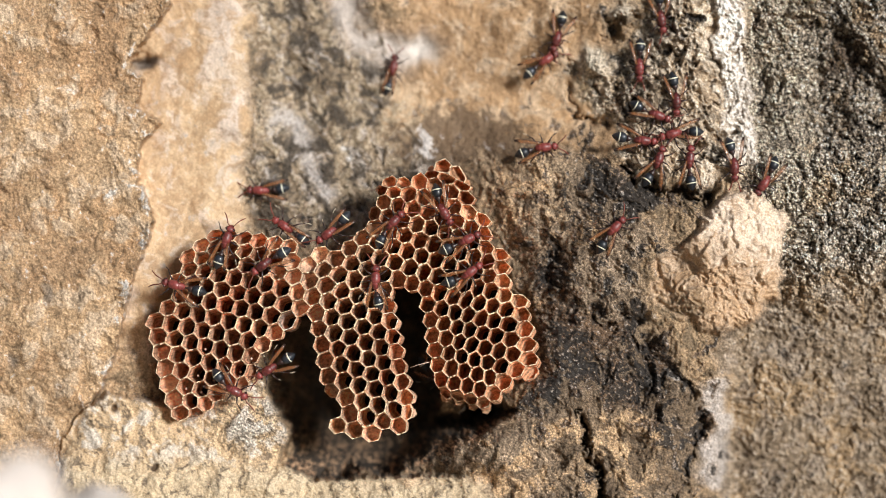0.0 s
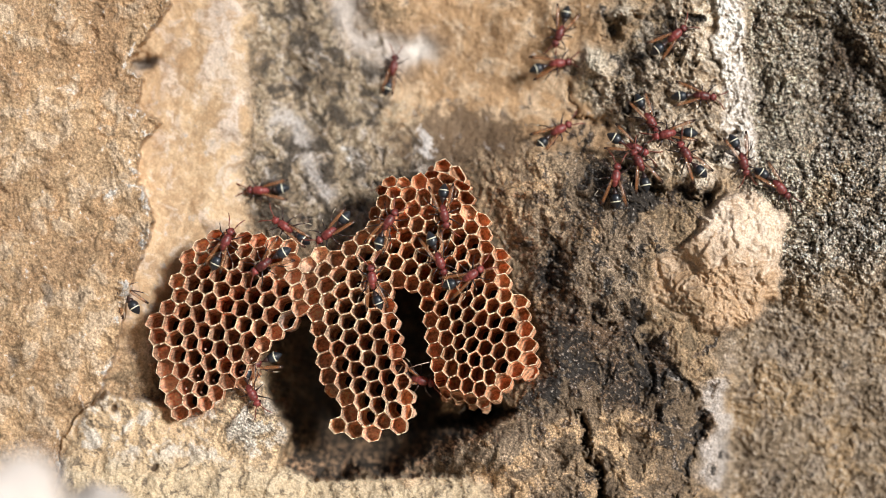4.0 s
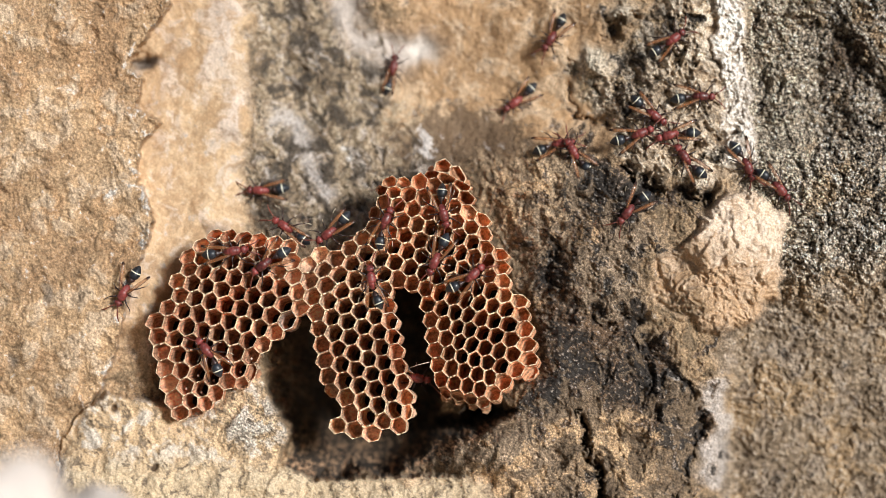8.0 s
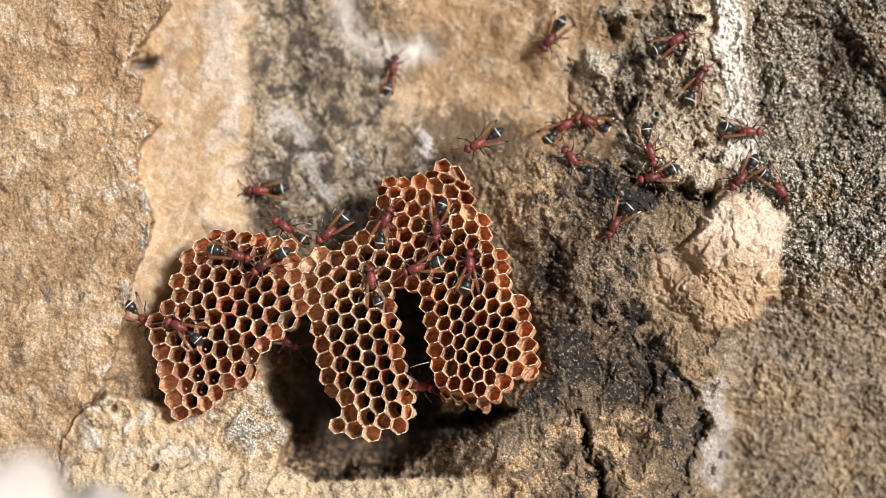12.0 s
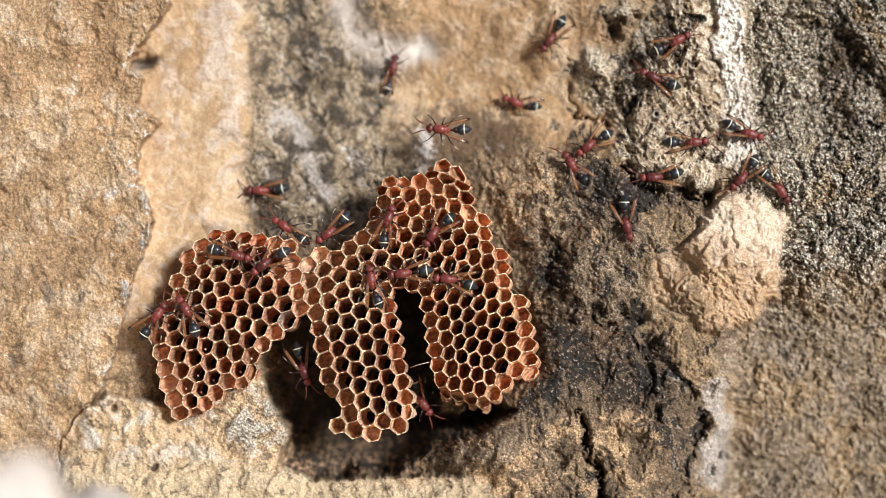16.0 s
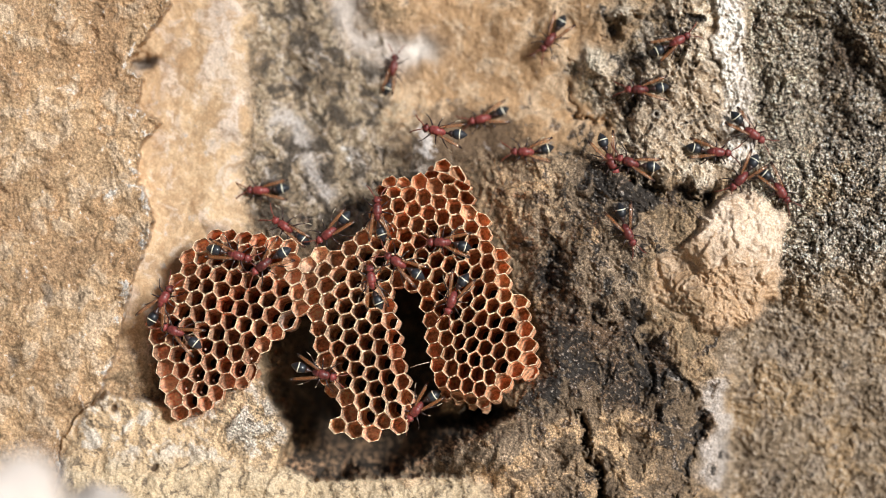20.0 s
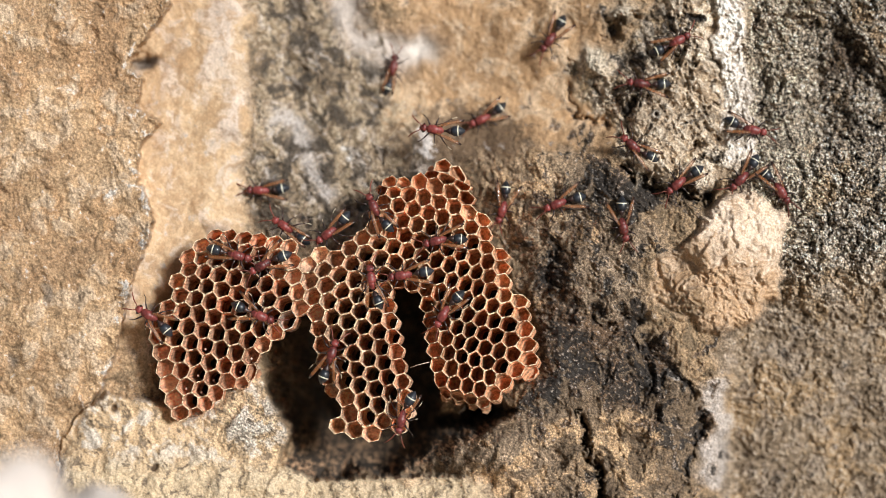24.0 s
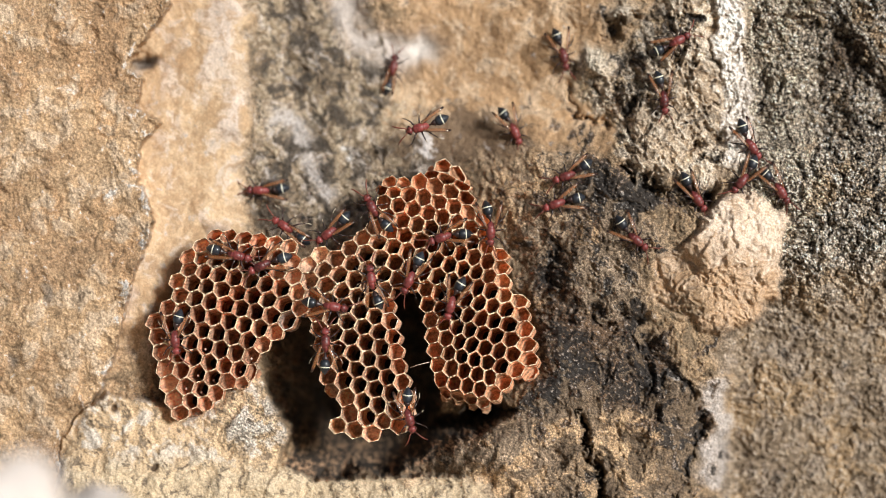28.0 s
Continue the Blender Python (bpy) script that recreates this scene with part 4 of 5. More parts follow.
# ---- wasps ----
def wing_line(side, swing, length, t, y, lift):
    """A point of a folded wing, t along it and y across."""
    p = Vector((-t * length, side * y, 2.5 * math.sin(t * 3) - 4.0 * t + lift))
    return Matrix.Rotation(-side * radians(swing), 3, 'Z') @ p + Vector((-3, side * 7.0, 19))


def wing(bm, side, swing, length, wide):
    """A folded forewing: narrow, thin, a little bowed."""
    rings = []
    for k in range(9):
        t = k / 8
        w = wide * (0.30 + 0.70 * math.sin(math.pi * min(1, 0.14 + t * 0.70))) * (1 if t < 0.9 else 0.72)
        a, b = wing_line(side, swing, length, t, -w / 2, 0) * U, wing_line(side, swing, length, t, w / 2, 1.4) * U
        thick = Vector((0, 0, 0.28 * U))
        rings.append([a, b, b + thick, a + thick])
    loft(bm, rings)


def wing_edge(bm, side, swing, length, wide):
    pts, radii = [], []
    for k in range(9):
        t = k / 8
        w = wide * (0.30 + 0.70 * math.sin(math.pi * min(1, 0.14 + t * 0.70))) * (1 if t < 0.9 else 0.72)
        pts.append(wing_line(side, swing, length, t, w / 2, 1.5))
        radii.append(0.75 - 0.45 * t)
    tube(bm, pts, radii, 5)


BULK = 0.89
HIPS = {}
FEELERS = {}


def make_wasp(swing, droop):
    w = new("wasp")
    bm = bmesh.new()
    body(bm, [(17, 11, 2, 2), (16, 11, 6, 6), (13, 11.5, 8.6, 8), (10.2, 11.8, 9.4, 8.8), (9.4, 11.8, 9.2, 8.6), (8, 12, 9.9, 9.4), (1, 12.5, 10.3, 10), (-3.4, 12, 9.6, 9.3), (-4.2, 12, 9.0, 8.6), (-5.2, 12, 9.2, 8.9), (-8, 12, 8.8, 8.3), (-9, 11.6, 8.0, 7.4),
              (-12, 11, 7.4, 7), (-15, 10, 4.6, 4.8), (-17, 9.5, 1.8, 2)])
    part("thorax", bm, M_RED, w)
    bm = bmesh.new()
    body(bm, [(15.5, 10.5, 2.6, 2.6), (17.5, 10.5, 5, 5), (19.5, 10.5, 9.2, 7.4), (22.5, 10.2, 10, 8.2), (25.5, 9.6, 8.6, 7.6), (28, 8.4, 6, 6), (30.2, 6.5, 3.4, 3.6), (31, 5.5, 1.2, 1.6)])
    head = part("head", bm, M_RED, w)
    for s in (-1, 1):
        bm = bmesh.new()
        bmesh.ops.create_uvsphere(bm, u_segments=10, v_segments=8, radius=1)
        for q in bm.verts:
            q.co = Vector((22.5 + q.co.x * 3.0, s * 7.8 + q.co.y * 3.2, 11 + q.co.z * 5.4)) * U
        part("eye", bm, M_EYE, head, "dark oval compound eye")
        bm = bmesh.new()
        tube(bm, [(28, s * 3, 12), (32, s * 6.5, 15), (36, s * 8, 15), (42, s * 11, 12), (48, s * 15, 8), (52, s * 19, 5)], [1.0, 0.9, 1.1, 1.2, 1.1, 0.7])
        feeler = part("antenna", bm, M_FEELER, w)
        FEELERS[feeler.data.name] = (Vector((28, s * 3, 12)) * U * BULK, s)
    bm = bmesh.new()
    body(bm, [(-16, 10, 1.6, 1.8), (-20, 10.5, 1.7, 1.9), (-23, 11, 3.4, 3.4), (-27, 11 - droop, 6.4, 6.0), (-29, 11 - droop, 6.6, 6.2), (-30, 11 - droop, 5.6, 5.4)], 10)
    waist = part("petiole", bm, M_LEG, w)
    bm = bmesh.new()
    body(bm, [(-27.6, 11 - droop, 6.5, 6.1), (-28, 11 - droop, 6.9, 6.5), (-29.2, 11 - droop, 6.7, 6.3), (-29.6, 11 - droop, 6.2, 5.8)], 10)
    part("petiole_ring", bm, M_CREAM, waist, "cream ring behind the waist")
    bm = bmesh.new()
    z = 11 - droop * 1.5
    body(bm, [(-29, z, 4.5, 4.5), (-31, z, 8.2, 7.8), (-35, z, 10.8, 10), (-40, z - 0.5, 11.8, 10.8), (-44.6, z - 1, 11.2, 10.2), (-45, z - 1, 10.7, 9.8), (-48.5, z - 1.5, 9.4, 8.6),
              (-49, z - 1.5, 8.9, 8.2), (-53, z - 2.4, 6.2, 5.8), (-56, z - 3.2, 3.2, 3), (-58, z - 3.8, 0.8, 0.8)])
    gaster = part("gaster", bm, M_BLACK, w, "glossy blue-black tapering abdomen")
    bm = bmesh.new()
    body(bm, [(-42.8, z - 0.7, 11.3, 10.4), (-43.4, z - 0.8, 11.75, 10.8), (-44.8, z - 1, 11.5, 10.5), (-45.2, z - 1, 10.7, 9.8)])
    part("band", bm, M_CREAM, gaster, "narrow cream band")
    for s in (-1, 1):
        bm = bmesh.new()
        wing(bm, s, swing, 53, 6.8)
        blade = part("wing", bm, M_WING, w, "narrow folded amber wing with a dark tip")
        bm = bmesh.new()
        wing_edge(bm, s, swing, 53, 6.8)
        part("wing_vein", bm, M_LEG, blade, "dark thick leading vein")
        for fx, reach, back in ((10, 18, 14), (1, 20, -4), (-8, 22, -20)):
            bm = bmesh.new()
            knee = (fx + back * 0.5, s * (9 + reach * 0.42), 13)
            ankle = (fx + back * 1.0, s * (9 + reach * 0.82), 2.2)
            tube(bm, [(fx, s * 6, 6), (fx + back * 0.2, s * 10, 9), knee, ankle], [1.9, 1.9, 1.25, 0.8])
            leg = part("leg", bm, M_LEG, w)
            HIPS[leg.data.name] = (Vector((fx, s * 6, 6)) * U * BULK, s, 1 if (fx == 1) == (s > 0) else -1)
            bm = bmesh.new()
            tube(bm, [ankle, (fx + back * 1.25, s * (9 + reach * 0.95), 1.0), (fx + back * 1.5, s * (9 + reach * 1.02), 0.6)], [0.95, 0.8, 0.45])
            part("foot", bm, M_FOOT if fx < 5 else M_LEG, leg)
    for p in w.children_recursive:
        slim = 0.88 if p.name.split(".")[0] in ("thorax", "head", "gaster", "band", "eye", "petiole_ring") else 1.0
        p.data.transform(Matrix.Diagonal((BULK, BULK * slim, BULK * (0.5 + 0.5 * slim), 1)))
    return tagged(w, "dark red paper wasp with a black cream-banded abdomen and amber wings", "wasp", "wasps of the nest")


def stand(u, v, turn, under=None):
    """The pose of a wasp on the comb or the rock: its thorax over (u, v), turned by so many degrees from the right,
    upwards; or under the comb, so high over the mean plane."""
    d = max(inside_one(u, v, LEFT), inside_one(u, v, MIDDLE), inside_one(u, v, RIGHT))
    on = float(smooth(-14, 4, d))
    rock = rock_height(u, v)
    if d > -70 and rock < 20:
        rock = 62           # hangs on to the edge of the comb, over the hollow
    h = rock * (1 - on) + (rim_height(u, v) + 1.5) * on
    if under is not None:
        h = under
    return Matrix.Translation(at(u, v, h)) @ Matrix.Rotation(radians(90), 4, 'X') @ Matrix.Rotation(radians(turn), 4, 'Z')


QUIET, SPREAD = make_wasp(8, 0), make_wasp(17, 2)
quiet_wasps = [QUIET] + [copy_thing(QUIET, Matrix()) for _ in range(10)]
spread_wasps = [SPREAD] + [copy_thing(SPREAD, Matrix()) for _ in range(17)]


def turned(at_joint, axis, degrees):
    return Matrix.Translation(at_joint) @ Matrix.Rotation(radians(degrees), 4, axis) @ Matrix.Translation(-at_joint)


def settle_wasp(w, seed):
    """No two hold themselves alike: the abdomen bends to one side, the wings open more or less."""
    r = random.Random(seed)
    bend, dip, open_by = r.uniform(-20, 20), r.uniform(-7, 7), r.uniform(-5, 9)
    for p in w.children:
        kind = p.name.split(".")[0]
        if kind in ("gaster", "petiole"):
            p.matrix_basis = turned(Vector((-15, 0, 10)) * U * BULK, 'Z', bend) @ turned(Vector((-15, 0, 10)) * U * BULK, 'Y', dip)
        elif kind == "wing":
            side = 1 if p.bound_box[0][1] + p.bound_box[6][1] > 0 else -1
            p.matrix_basis = turned(Vector((-3, side * 7, 19)) * U * BULK, 'Z', -side * open_by + 0.35 * bend)


def step_and_feel(w, rows):
    """The legs step while the wasp goes or turns, three by three; the feelers sway."""
    busy = []
    for (t0, u0, v0, a0), (t1, u1, v1, a1) in zip(rows, rows[1:]):
        pace = (math.hypot(u1 - u0, v1 - v0) + 0.45 * abs(a1 - a0)) / (t1 - t0)
        if pace > 9:
            busy.append((t0, t1, min(1.0, pace / 30)))
    seed = (rows[0][1] * 0.37 + rows[0][2] * 0.11) % 6.28
    for p in w.children:
        if p.data.name in HIPS and busy:
            hip, side, beat = HIPS[p.data.name]
            keys = [(0.0, Matrix())]
            for t0, t1, much in busy:
                t, flip = t0 + 0.12, beat
                if t0 - keys[-1][0] > 0.15:
                    keys.append((t0, Matrix()))
                while t < t1 - 0.1:
                    keys.append((t, turned(hip, 'Z', 13 * much * flip)))
                    t, flip = t + 0.24, -flip
                keys.append((t1, Matrix()))
            if keys[-1][0] < 28:
                keys.append((28.0, Matrix()))
            walk(p, keys)
        elif p.data.name in FEELERS:
            joint, side = FEELERS[p.data.name]
            walk(p, [(t, turned(joint, 'Z', 9 * math.sin(1.9 * t + seed + side)) @ turned(joint, 'Y', 6 * math.sin(2.7 * t + seed)))
                     for t in [0.7 * k for k in range(41)]])


def crawl(flock, *rows):
    """A wasp that goes from place to place; rows: seconds, u, v, turn, and its height where it is under the comb."""
    w = flock.pop()
    settle_wasp(w, len(quiet_wasps) * 40 + len(spread_wasps))
    keys = [(r[0], stand(*r[1:])) for r in rows]
    rows = [r[:4] for r in rows]
    if keys[0][0] > 0:
        keys.insert(0, (0.0, keys[0][1]))
    if keys[-1][0] < 28:
        keys.append((28.0, keys[-1][1]))
    walk(w, keys)
    step_and_feel(w, rows)


def motions():
    crawl(spread_wasps, (0, 985, 70, 250), (1, 973, 63, 224), (2, 990, 63, 240), (3, 984, 68, 237), (3.5, 994, 60, 250), (5.5, 969, 63, 227), (6, 977, 63, 232), (7, 966, 66, 227), (8, 975, 70, 235), (12, 973, 72, 232), (24, 973, 72, 232), (26, 978, 69, 245), (27, 998, 86, 300), (28, 996, 100, 282))
    crawl(spread_wasps, (0, 965, 108, 32), (1, 965, 101, 39), (2, 965, 104, 27), (3, 970, 112, 17), (3.5, 987, 107, 23), (4.5, 980, 125, -20), (5.5, 970, 145, -60), (6, 965, 170, -82), (7, 950, 170, -117), (8, 912, 182, -145), (9, 881, 224, -132), (10, 862, 250, -133), (11, 850, 265, -137), (12, 846, 256, -155), (12.5, 832, 253, -160), (14.5, 800, 236, -178), (17, 775, 230, -190), (20, 774, 233, -195), (23.5, 772, 232, -190), (25, 765, 228, -188), (28, 745, 227, -165))
    crawl(spread_wasps, (0, 960, 262, 5), (0.5, 981, 253, 10), (1, 990, 249, 15), (2, 987, 233, 28), (3, 984, 225, 36), (3.5, 987, 229, 32), (5.5, 987, 234, 23), (6, 987, 237, 20), (7, 984, 241, 15), (8, 990, 255, 8), (9, 987, 250, 15), (10, 988, 241, 20), (11, 985, 228, 35), (12, 998, 223, 32), (12.5, 1000, 223, 33), (13.5, 985, 200, 66), (14.5, 960, 178, 98), (15, 943, 172, 120), (16, 912, 183, 157), (17, 895, 178, 157), (18, 877, 183, 171), (19, 854, 213, 193), (21, 854, 210, 190), (23.5, 854, 211, 195), (24, 854, 212, 203), (25, 870, 215, 232), (26, 880, 221, 250), (27, 903, 224, 297), (28, 910, 233, 292))
    crawl(spread_wasps, (0, 1168, 35, 280), (0.5, 1164, 30, 295), (1, 1165, 19, 335), (2, 1165, -5, 350), (3, 1175, -30, 360), (5, 1180, -60, 360))
    crawl(quiet_wasps, (0, 1130, 120, 270), (0.5, 1137, 115, 295), (1, 1143, 112, 330), (2, 1168, 101, 375), (3, 1184, 82, 388), (3.5, 1192, 66, 400), (5.5, 1190, 65, 400), (7, 1187, 71, 400), (9, 1191, 72, 392), (19, 1196, 75, 388))
    crawl(spread_wasps, (0, 1195, 180, 270), (1, 1197, 175, 268), (2, 1210, 167, 272), (2.5, 1226, 168, 308), (3, 1239, 171, 348), (3.5, 1239, 171, 352), (6, 1242, 171, 355), (8, 1237, 172, 358), (9, 1245, 164, 380), (10, 1247, 156, 385), (11, 1240, 154, 390), (12, 1234, 141, 418), (12.5, 1224, 141, 434), (13.5, 1198, 139, 470), (14.5, 1172, 138, 503), (15, 1166, 141, 510), (16, 1155, 139, 512), (17, 1146, 147, 527), (18, 1136, 145, 520), (19, 1133, 156, 538), (21, 1130, 161, 538), (23.5, 1136, 152, 536), (24, 1134, 150, 532), (25, 1150, 163, 585), (26, 1166, 171, 622), (27, 1170, 175, 635), (28, 1173, 177, 635))
    crawl(spread_wasps, (0, 1160, 205, 340), (1, 1159, 205, 335), (2, 1162, 194, 345), (3, 1157, 189, 350), (3.5, 1146, 214, 300), (5.5, 1162, 208, 325), (6, 1148, 200, 318), (8, 1155, 205, 325), (9, 1153, 201, 324), (9.5, 1145, 201, 285), (10, 1133, 201, 247), (11, 1152, 225, 283), (12, 1149, 270, 285), (12.5, 1159, 267, 305), (14.5, 1174, 264, 325), (15, 1188, 261, 330), (16, 1225, 253, 365), (17, 1226, 250, 365), (18, 1257, 282, 335), (19, 1262, 282, 340), (20, 1265, 270, 355), (21, 1260, 293, 310), (21.5, 1238, 313, 268), (22.5, 1212, 324, 240), (23.5, 1196, 328, 222), (24, 1199, 325, 220), (25, 1213, 307, 220), (26, 1208, 313, 235), (27, 1219, 322, 300), (28, 1231, 352, 305))
    crawl(quiet_wasps, (0, 1190, 238, 195), (1, 1191, 241, 200), (2, 1211, 230, 215), (3, 1195, 241, 208), (3.5, 1179, 237, 188), (5.5, 1195, 244, 220), (6, 1200, 241, 222), (7, 1170, 236, 192), (8, 1185, 240, 195), (9, 1216, 236, 230), (9.5, 1240, 242, 268), (10, 1262, 250, 300), (11, 1271, 252, 300), (11.5, 1296, 242, 330), (12, 1320, 234, 357), (12.5, 1323, 233, 357), (14.5, 1323, 238, 345), (16, 1323, 238, 345), (17, 1322, 241, 318), (18, 1327, 246, 308), (19, 1329, 239, 325), (21, 1327, 236, 325), (23.5, 1329, 230, 350), (24, 1328, 231, 348), (25, 1328, 236, 335), (26, 1323, 241, 305), (27, 1323, 250, 305), (28, 1327, 260, 305))
    crawl(spread_wasps, (0, 1135, 250, 355), (0.5, 1118, 252, 350), (1, 1102, 271, 290), (2, 1102, 277, 295), (3, 1118, 274, 325), (3.5, 1118, 268, 333), (5.5, 1135, 247, 360), (6, 1129, 240, 372), (7, 1132, 240, 370), (8, 1130, 238, 382), (9, 1113, 230, 410), (10, 1090, 224, 435), (11, 1055, 217, 490), (12, 1040, 216, 520), (12.5, 1044, 218, 525), (14.5, 1037, 247, 565), (15, 1041, 248, 565), (16, 1041, 259, 577), (17, 1062, 275, 605), (18, 1079, 287, 648), (19, 1080, 286, 655), (21, 1074, 287, 655), (21.5, 1069, 299, 632), (22.5, 1045, 330, 602), (23.5, 1011, 353, 578), (24, 987, 361, 562), (27, 985, 361, 560))
    crawl(spread_wasps, (0, 1163, 285, 70), (1, 1165, 285, 68), (2, 1127, 301, 130), (3.5, 1127, 293, 125), (5.5, 1151, 285, 85), (6, 1154, 285, 88), (7, 1110, 323, 165), (7.5, 1106, 350, 200), (8, 1110, 375, 232), (9, 1110, 391, 237), (10, 1084, 397, 215), (11, 1090, 390, 230), (12, 1087, 397, 240), (14.5, 1093, 399, 250), (15, 1104, 399, 280), (16, 1107, 399, 285), (18, 1107, 405, 295), (19, 1107, 407, 298), (21, 1110, 413, 295), (24, 1101, 401, 283), (25, 1094, 396, 262), (26, 1096, 402, 265), (27, 1116, 414, 310), (28, 1123, 424, 320))
    crawl(quiet_wasps, (0, 1218, 285, 83), (0.5, 1234, 277, 70), (1, 1227, 268, 95), (2, 1215, 282, 118), (3, 1213, 277, 120), (7, 1214, 274, 118), (8, 1210, 280, 125), (9, 1211, 276, 125), (10, 1203, 283, 142), (11, 1168, 300, 178), (12, 1153, 315, 190), (12.5, 1153, 316, 188), (14.5, 1156, 315, 184), (16, 1157, 315, 180), (17, 1153, 300, 140), (18, 1127, 290, 145), (19, 1124, 287, 150), (20, 1115, 289, 158), (21, 1124, 284, 152), (23.5, 1120, 261, 125), (24, 1119, 260, 138), (25, 1115, 275, 170), (26, 1091, 290, 197), (27, 1053, 294, 180), (28, 1003, 312, 200))
    crawl(spread_wasps, (0, 1297, 295, 272), (0.5, 1306, 293, 285), (1, 1313, 293, 290), (2, 1323, 285, 305), (3, 1323, 285, 307), (3.5, 1318, 285, 300), (5.5, 1307, 293, 245), (6, 1311, 288, 258), (7, 1318, 290, 285), (8, 1320, 295, 293), (9, 1320, 299, 285), (10, 1316, 313, 248), (11, 1306, 315, 226), (12, 1309, 316, 225), (24, 1310, 317, 225), (26, 1316, 318, 235), (28, 1311, 321, 230))
    crawl(quiet_wasps, (0, 1350, 325, 235), (0.5, 1363, 331, 280), (1, 1369, 329, 305), (3.5, 1376, 331, 312), (12, 1377, 336, 308), (28, 1378, 338, 302))
    crawl(spread_wasps, (0, 1085, 405, 45), (0.5, 1094, 375, 60), (1, 1088, 334, 85), (2, 1087, 326, 80), (3.5, 1088, 318, 80), (5.5, 1064, 310, 105), (6, 1042, 299, 120), (7, 1012, 268, 122), (8, 1014, 270, 120), (9, 1011, 282, 130), (12.5, 1012, 282, 130), (14.5, 1011, 290, 130), (15, 1017, 293, 112), (16, 1011, 293, 122), (17, 989, 297, 140), (18, 946, 269, 140), (19, 918, 244, 137), (20, 930, 270, 178), (21, 897, 299, 208), (21.5, 896, 310, 218), (23.5, 889, 368, 245), (24, 889, 371, 250), (25, 872, 368, 215), (26, 851, 372, 190), (27, 870, 391, 262), (28, 868, 408, 268))
    crawl(quiet_wasps, (0, 463, 338, 177))
    crawl(quiet_wasps, (0, 696, 123, 80))
    crawl(spread_wasps, (0, 315, 505, 165), (1, 277, 529, 195), (2, 258, 526, 185), (2.5, 240, 522, 150, 75), (3, 226, 519, 108, 62), (3.5, 222, 512, 110, 62), (4.5, 216, 510, 140), (5.5, 212, 508, 170), (6, 210, 503, 168), (7, 210, 458, 118), (7.5, 212, 490, 180), (8, 222, 518, 240), (9, 226, 552, 268), (10, 261, 565, 320), (11, 257, 568, 303), (12, 259, 568, 315), (14.5, 266, 563, 340), (15, 274, 561, 350), (15.5, 278, 560, 380), (16, 280, 558, 415), (17, 285, 558, 415), (18, 277, 577, 392), (19, 280, 561, 405), (20, 291, 530, 420), (21, 332, 494, 390), (22.5, 400, 525, 355), (24, 460, 558, 337), (25, 490, 557, 345), (26, 515, 555, 360), (27, 557, 552, 340), (28, 588, 542, 350))
    crawl(spread_wasps, (0, 415, 690, 330), (1, 447, 703, 330), (2, 460, 688, 372), (3, 453, 705, 330), (3.5, 450, 700, 325), (4.5, 440, 690, 255), (5.5, 405, 686, 190), (6, 393, 685, 178), (7, 375, 626, 130), (8, 368, 620, 130), (10, 373, 619, 130), (11, 345, 595, 140), (12, 319, 577, 155), (15, 328, 577, 150), (16, 332, 548, 123), (17, 318, 565, 137), (18, 306, 581, 150), (19, 306, 581, 150), (20, 313, 586, 160), (21, 306, 600, 200), (22.5, 285, 580, 175), (24, 267, 558, 150), (25, 284, 571, 160), (26, 271, 552, 150), (27, 274, 542, 146), (27.5, 290, 570, 210), (28, 312, 600, 275))
    crawl(spread_wasps, (0, 478, 653, 213, 62), (1, 477, 654, 213, 62), (2, 475, 659, 217, 62), (3, 455, 648, 205, 45), (3.5, 452, 645, 205, 45), (5.5, 445, 650, 190, 48), (6, 443, 648, 185, 45), (7, 432, 620, 170, -6), (8, 440, 600, 90, -10), (9.5, 465, 588, 10, -10), (11, 485, 590, -20, -6), (12, 508, 603, -28, 30), (12.5, 519, 609, -25, 45), (13.5, 532, 632, -40, 50), (14.5, 538, 650, -49, 60), (15, 538, 661, -85, 62), (16, 539, 655, -72, 62), (16.5, 546, 658, -40, 75), (17, 555, 657, -10, 95), (18, 570, 664, -25, 118), (19, 572, 662, -25), (20, 569, 661, -15), (21, 570, 664, 0), (22.5, 580, 645, 40), (24, 587, 628, 72), (25, 576, 620, 85), (26, 580, 613, 88), (27, 574, 607, 93), (28, 577, 608, 90))
    crawl(quiet_wasps, (0, 778, 668, 330, 10), (2, 776, 670, 330, 10), (3, 752, 674, 340, 50), (3.5, 750, 674, 345, 52), (4.5, 735, 668, 345, 95), (5.5, 733, 663, 348, 70), (6, 735, 664, 348, 62), (8, 736, 668, 350, 58), (10, 738, 676, 355, 58), (12, 742, 683, 350, 58), (14.5, 745, 700, 335, 50), (15, 748, 706, 330, 45), (16, 748, 712, 305, 36), (17, 750, 713, 270, 32), (18, 752, 712, 258, 34), (19, 751, 714, 250, 45), (20, 738, 723, 232, 80), (21, 724, 728, 208), (22.5, 715, 738, 235), (24, 711, 740, 258), (26, 730, 740, 292), (27, 736, 738, 318), (28, 724, 738, 286))
    crawl(quiet_wasps, (0, 665, 497, 88), (1, 658, 500, 93), (2, 666, 494, 83), (3, 662, 496, 90), (6, 658, 497, 98))
    crawl(spread_wasps, (0, 695, 395, 45), (2, 692, 394, 48), (3, 690, 395, 50), (6, 682, 394, 65), (12, 682, 391, 66), (15, 685, 391, 68), (18, 688, 385, 70), (19, 685, 384, 74), (20, 668, 376, 90), (21, 668, 365, 98), (24, 663, 369, 115), (28, 660, 370, 118))
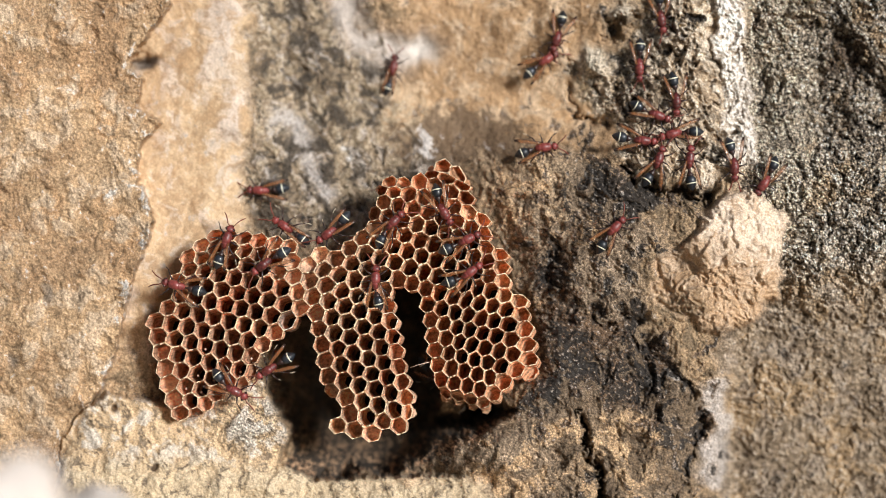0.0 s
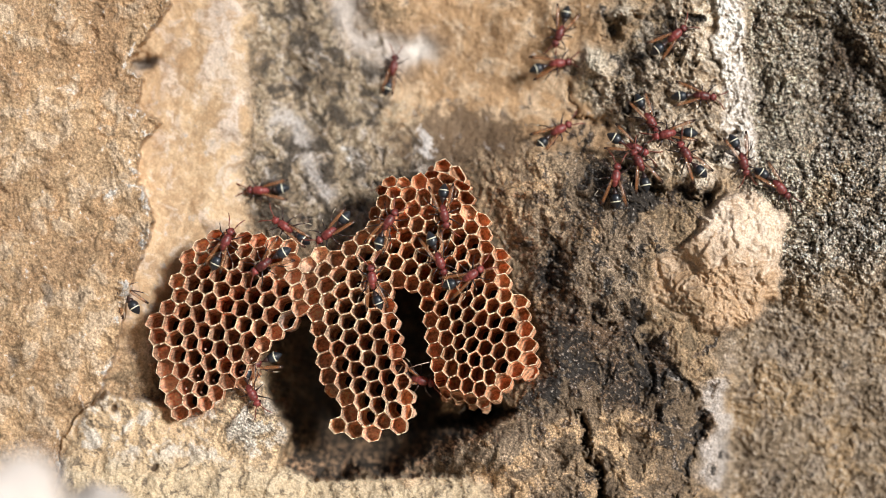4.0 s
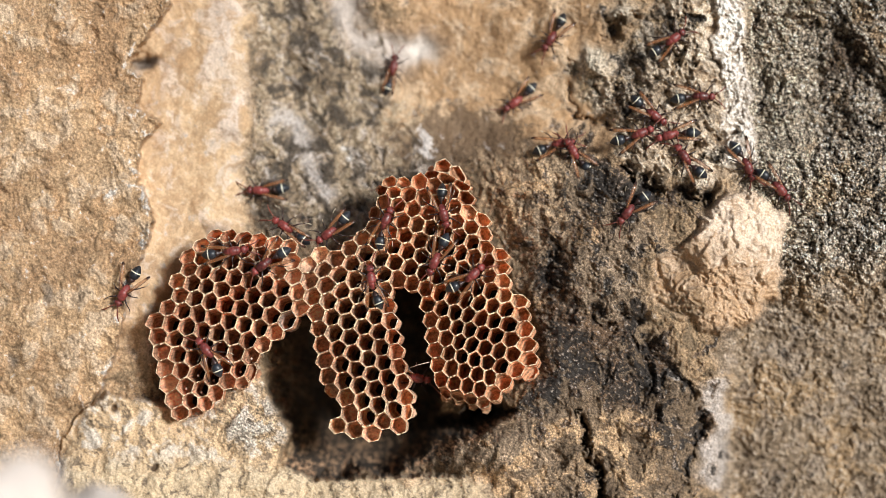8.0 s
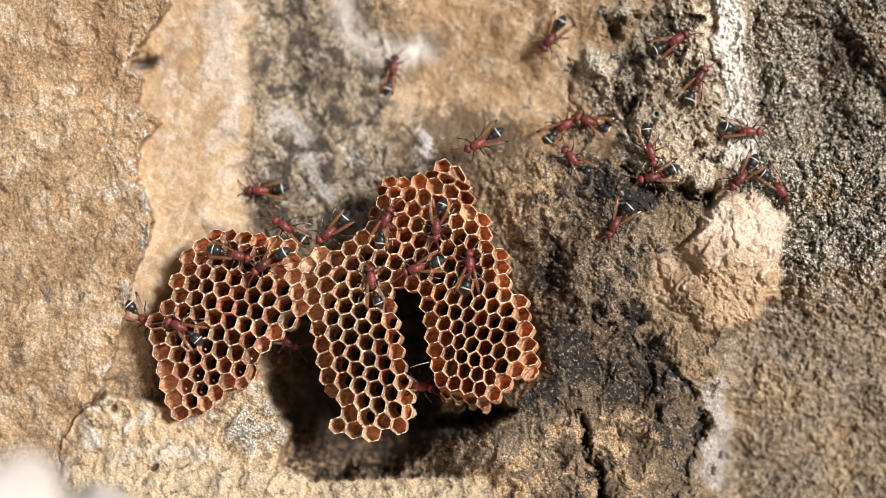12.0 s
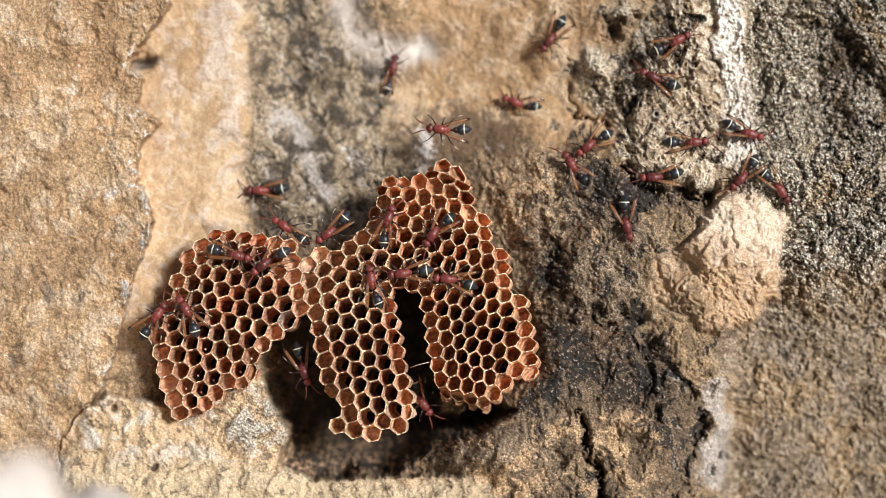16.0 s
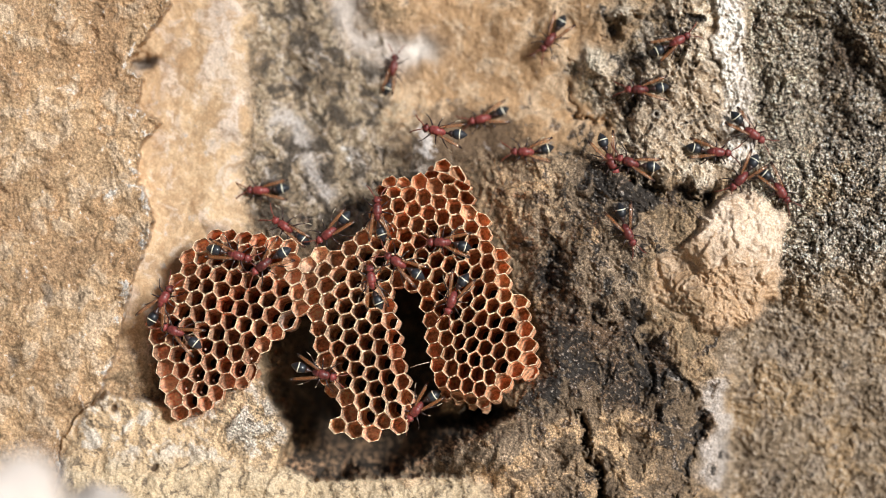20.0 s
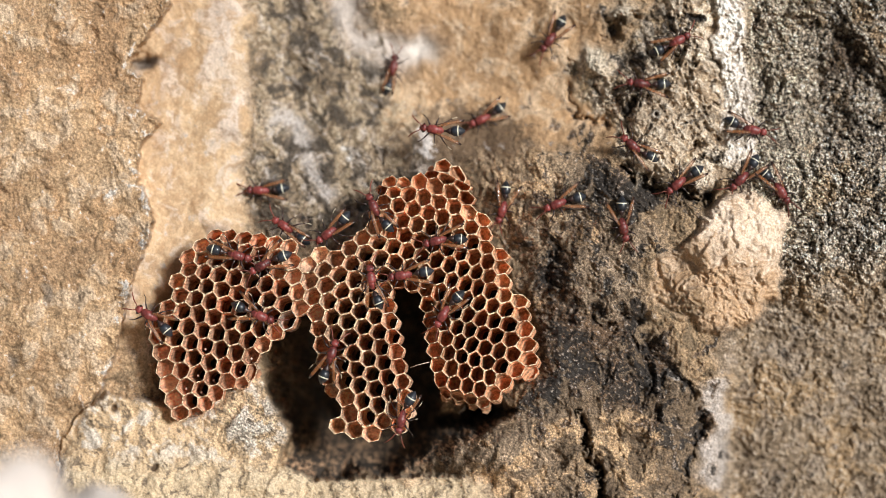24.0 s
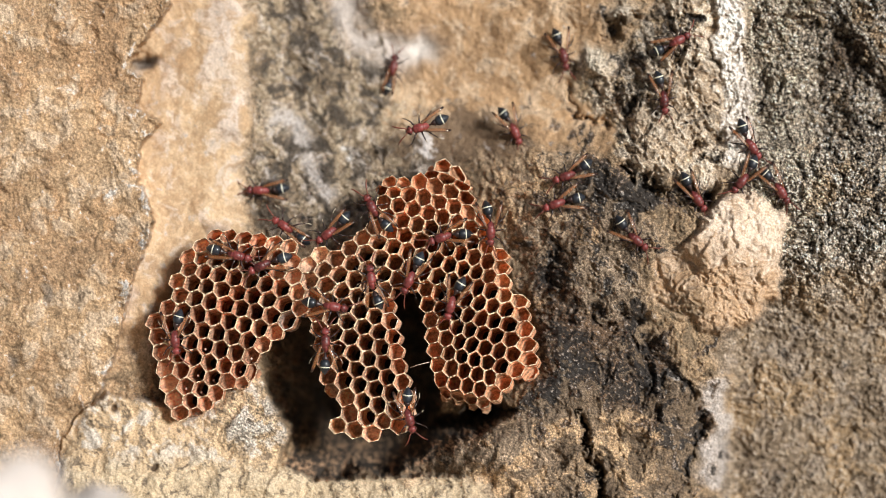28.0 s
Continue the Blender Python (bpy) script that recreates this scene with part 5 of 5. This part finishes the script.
    crawl(spread_wasps, (0, 785, 375, 300), (1, 817, 375, 328), (2, 794, 394, 285), (3, 786, 378, 280), (6, 784, 378, 285), (10, 785, 376, 280), (11, 786, 378, 272), (12, 772, 401, 265), (15, 764, 410, 250), (16, 767, 414, 235), (17, 775, 412, 225), (18, 772, 423, 215), (19, 769, 426, 190), (20, 783, 429, 180), (21, 782, 426, 172), (24, 775, 426, 195), (25, 780, 421, 195), (27, 784, 420, 200))
    crawl(spread_wasps, (0, 825, 425, 25), (1, 820, 433, 5), (2, 807, 439, 10), (3, 786, 455, 320), (4.5, 776, 462, 280), (6, 771, 465, 245), (7, 777, 452, 255), (8, 770, 462, 245), (9, 771, 465, 250), (10, 766, 484, 242), (11, 757, 480, 215), (12, 737, 475, 197), (15, 714, 484, 187), (17, 714, 483, 185), (18, 704, 462, 150), (19, 704, 462, 150), (20, 705, 465, 148), (21, 704, 471, 158), (24, 714, 487, 188), (25, 718, 490, 205), (26, 721, 491, 218), (27, 724, 494, 225), (28, 725, 495, 245))
    crawl(spread_wasps, (0, 830, 483, 35), (1, 833, 478, 40), (2, 833, 481, 35), (3, 830, 490, 30), (6, 836, 484, 42), (8, 835, 488, 42), (9, 830, 478, 58), (10, 825, 478, 85), (12, 831, 470, 90), (13.5, 822, 476, 128), (15, 798, 487, 165), (16, 794, 494, 175), (17, 800, 513, 228), (18, 801, 516, 232), (19, 794, 523, 235), (20, 800, 530, 250), (21, 801, 539, 258), (24, 785, 555, 240), (25, 790, 550, 250), (26, 798, 539, 255))
    crawl(quiet_wasps, (0, 402, 426, 70), (1, 409, 423, 60), (2, 406, 423, 60), (3, 400, 430, 66), (6, 409, 430, 40), (7, 419, 442, 15), (8, 412, 445, 8), (9, 422, 449, 353), (10, 419, 452, 345))
    crawl(spread_wasps, (0, 469, 468, 218), (21, 469, 468, 218), (26, 466, 470, 206))
    crawl(quiet_wasps, (0, 506, 402, 146))
    crawl(quiet_wasps, (0, 583, 413, 216))

motions()
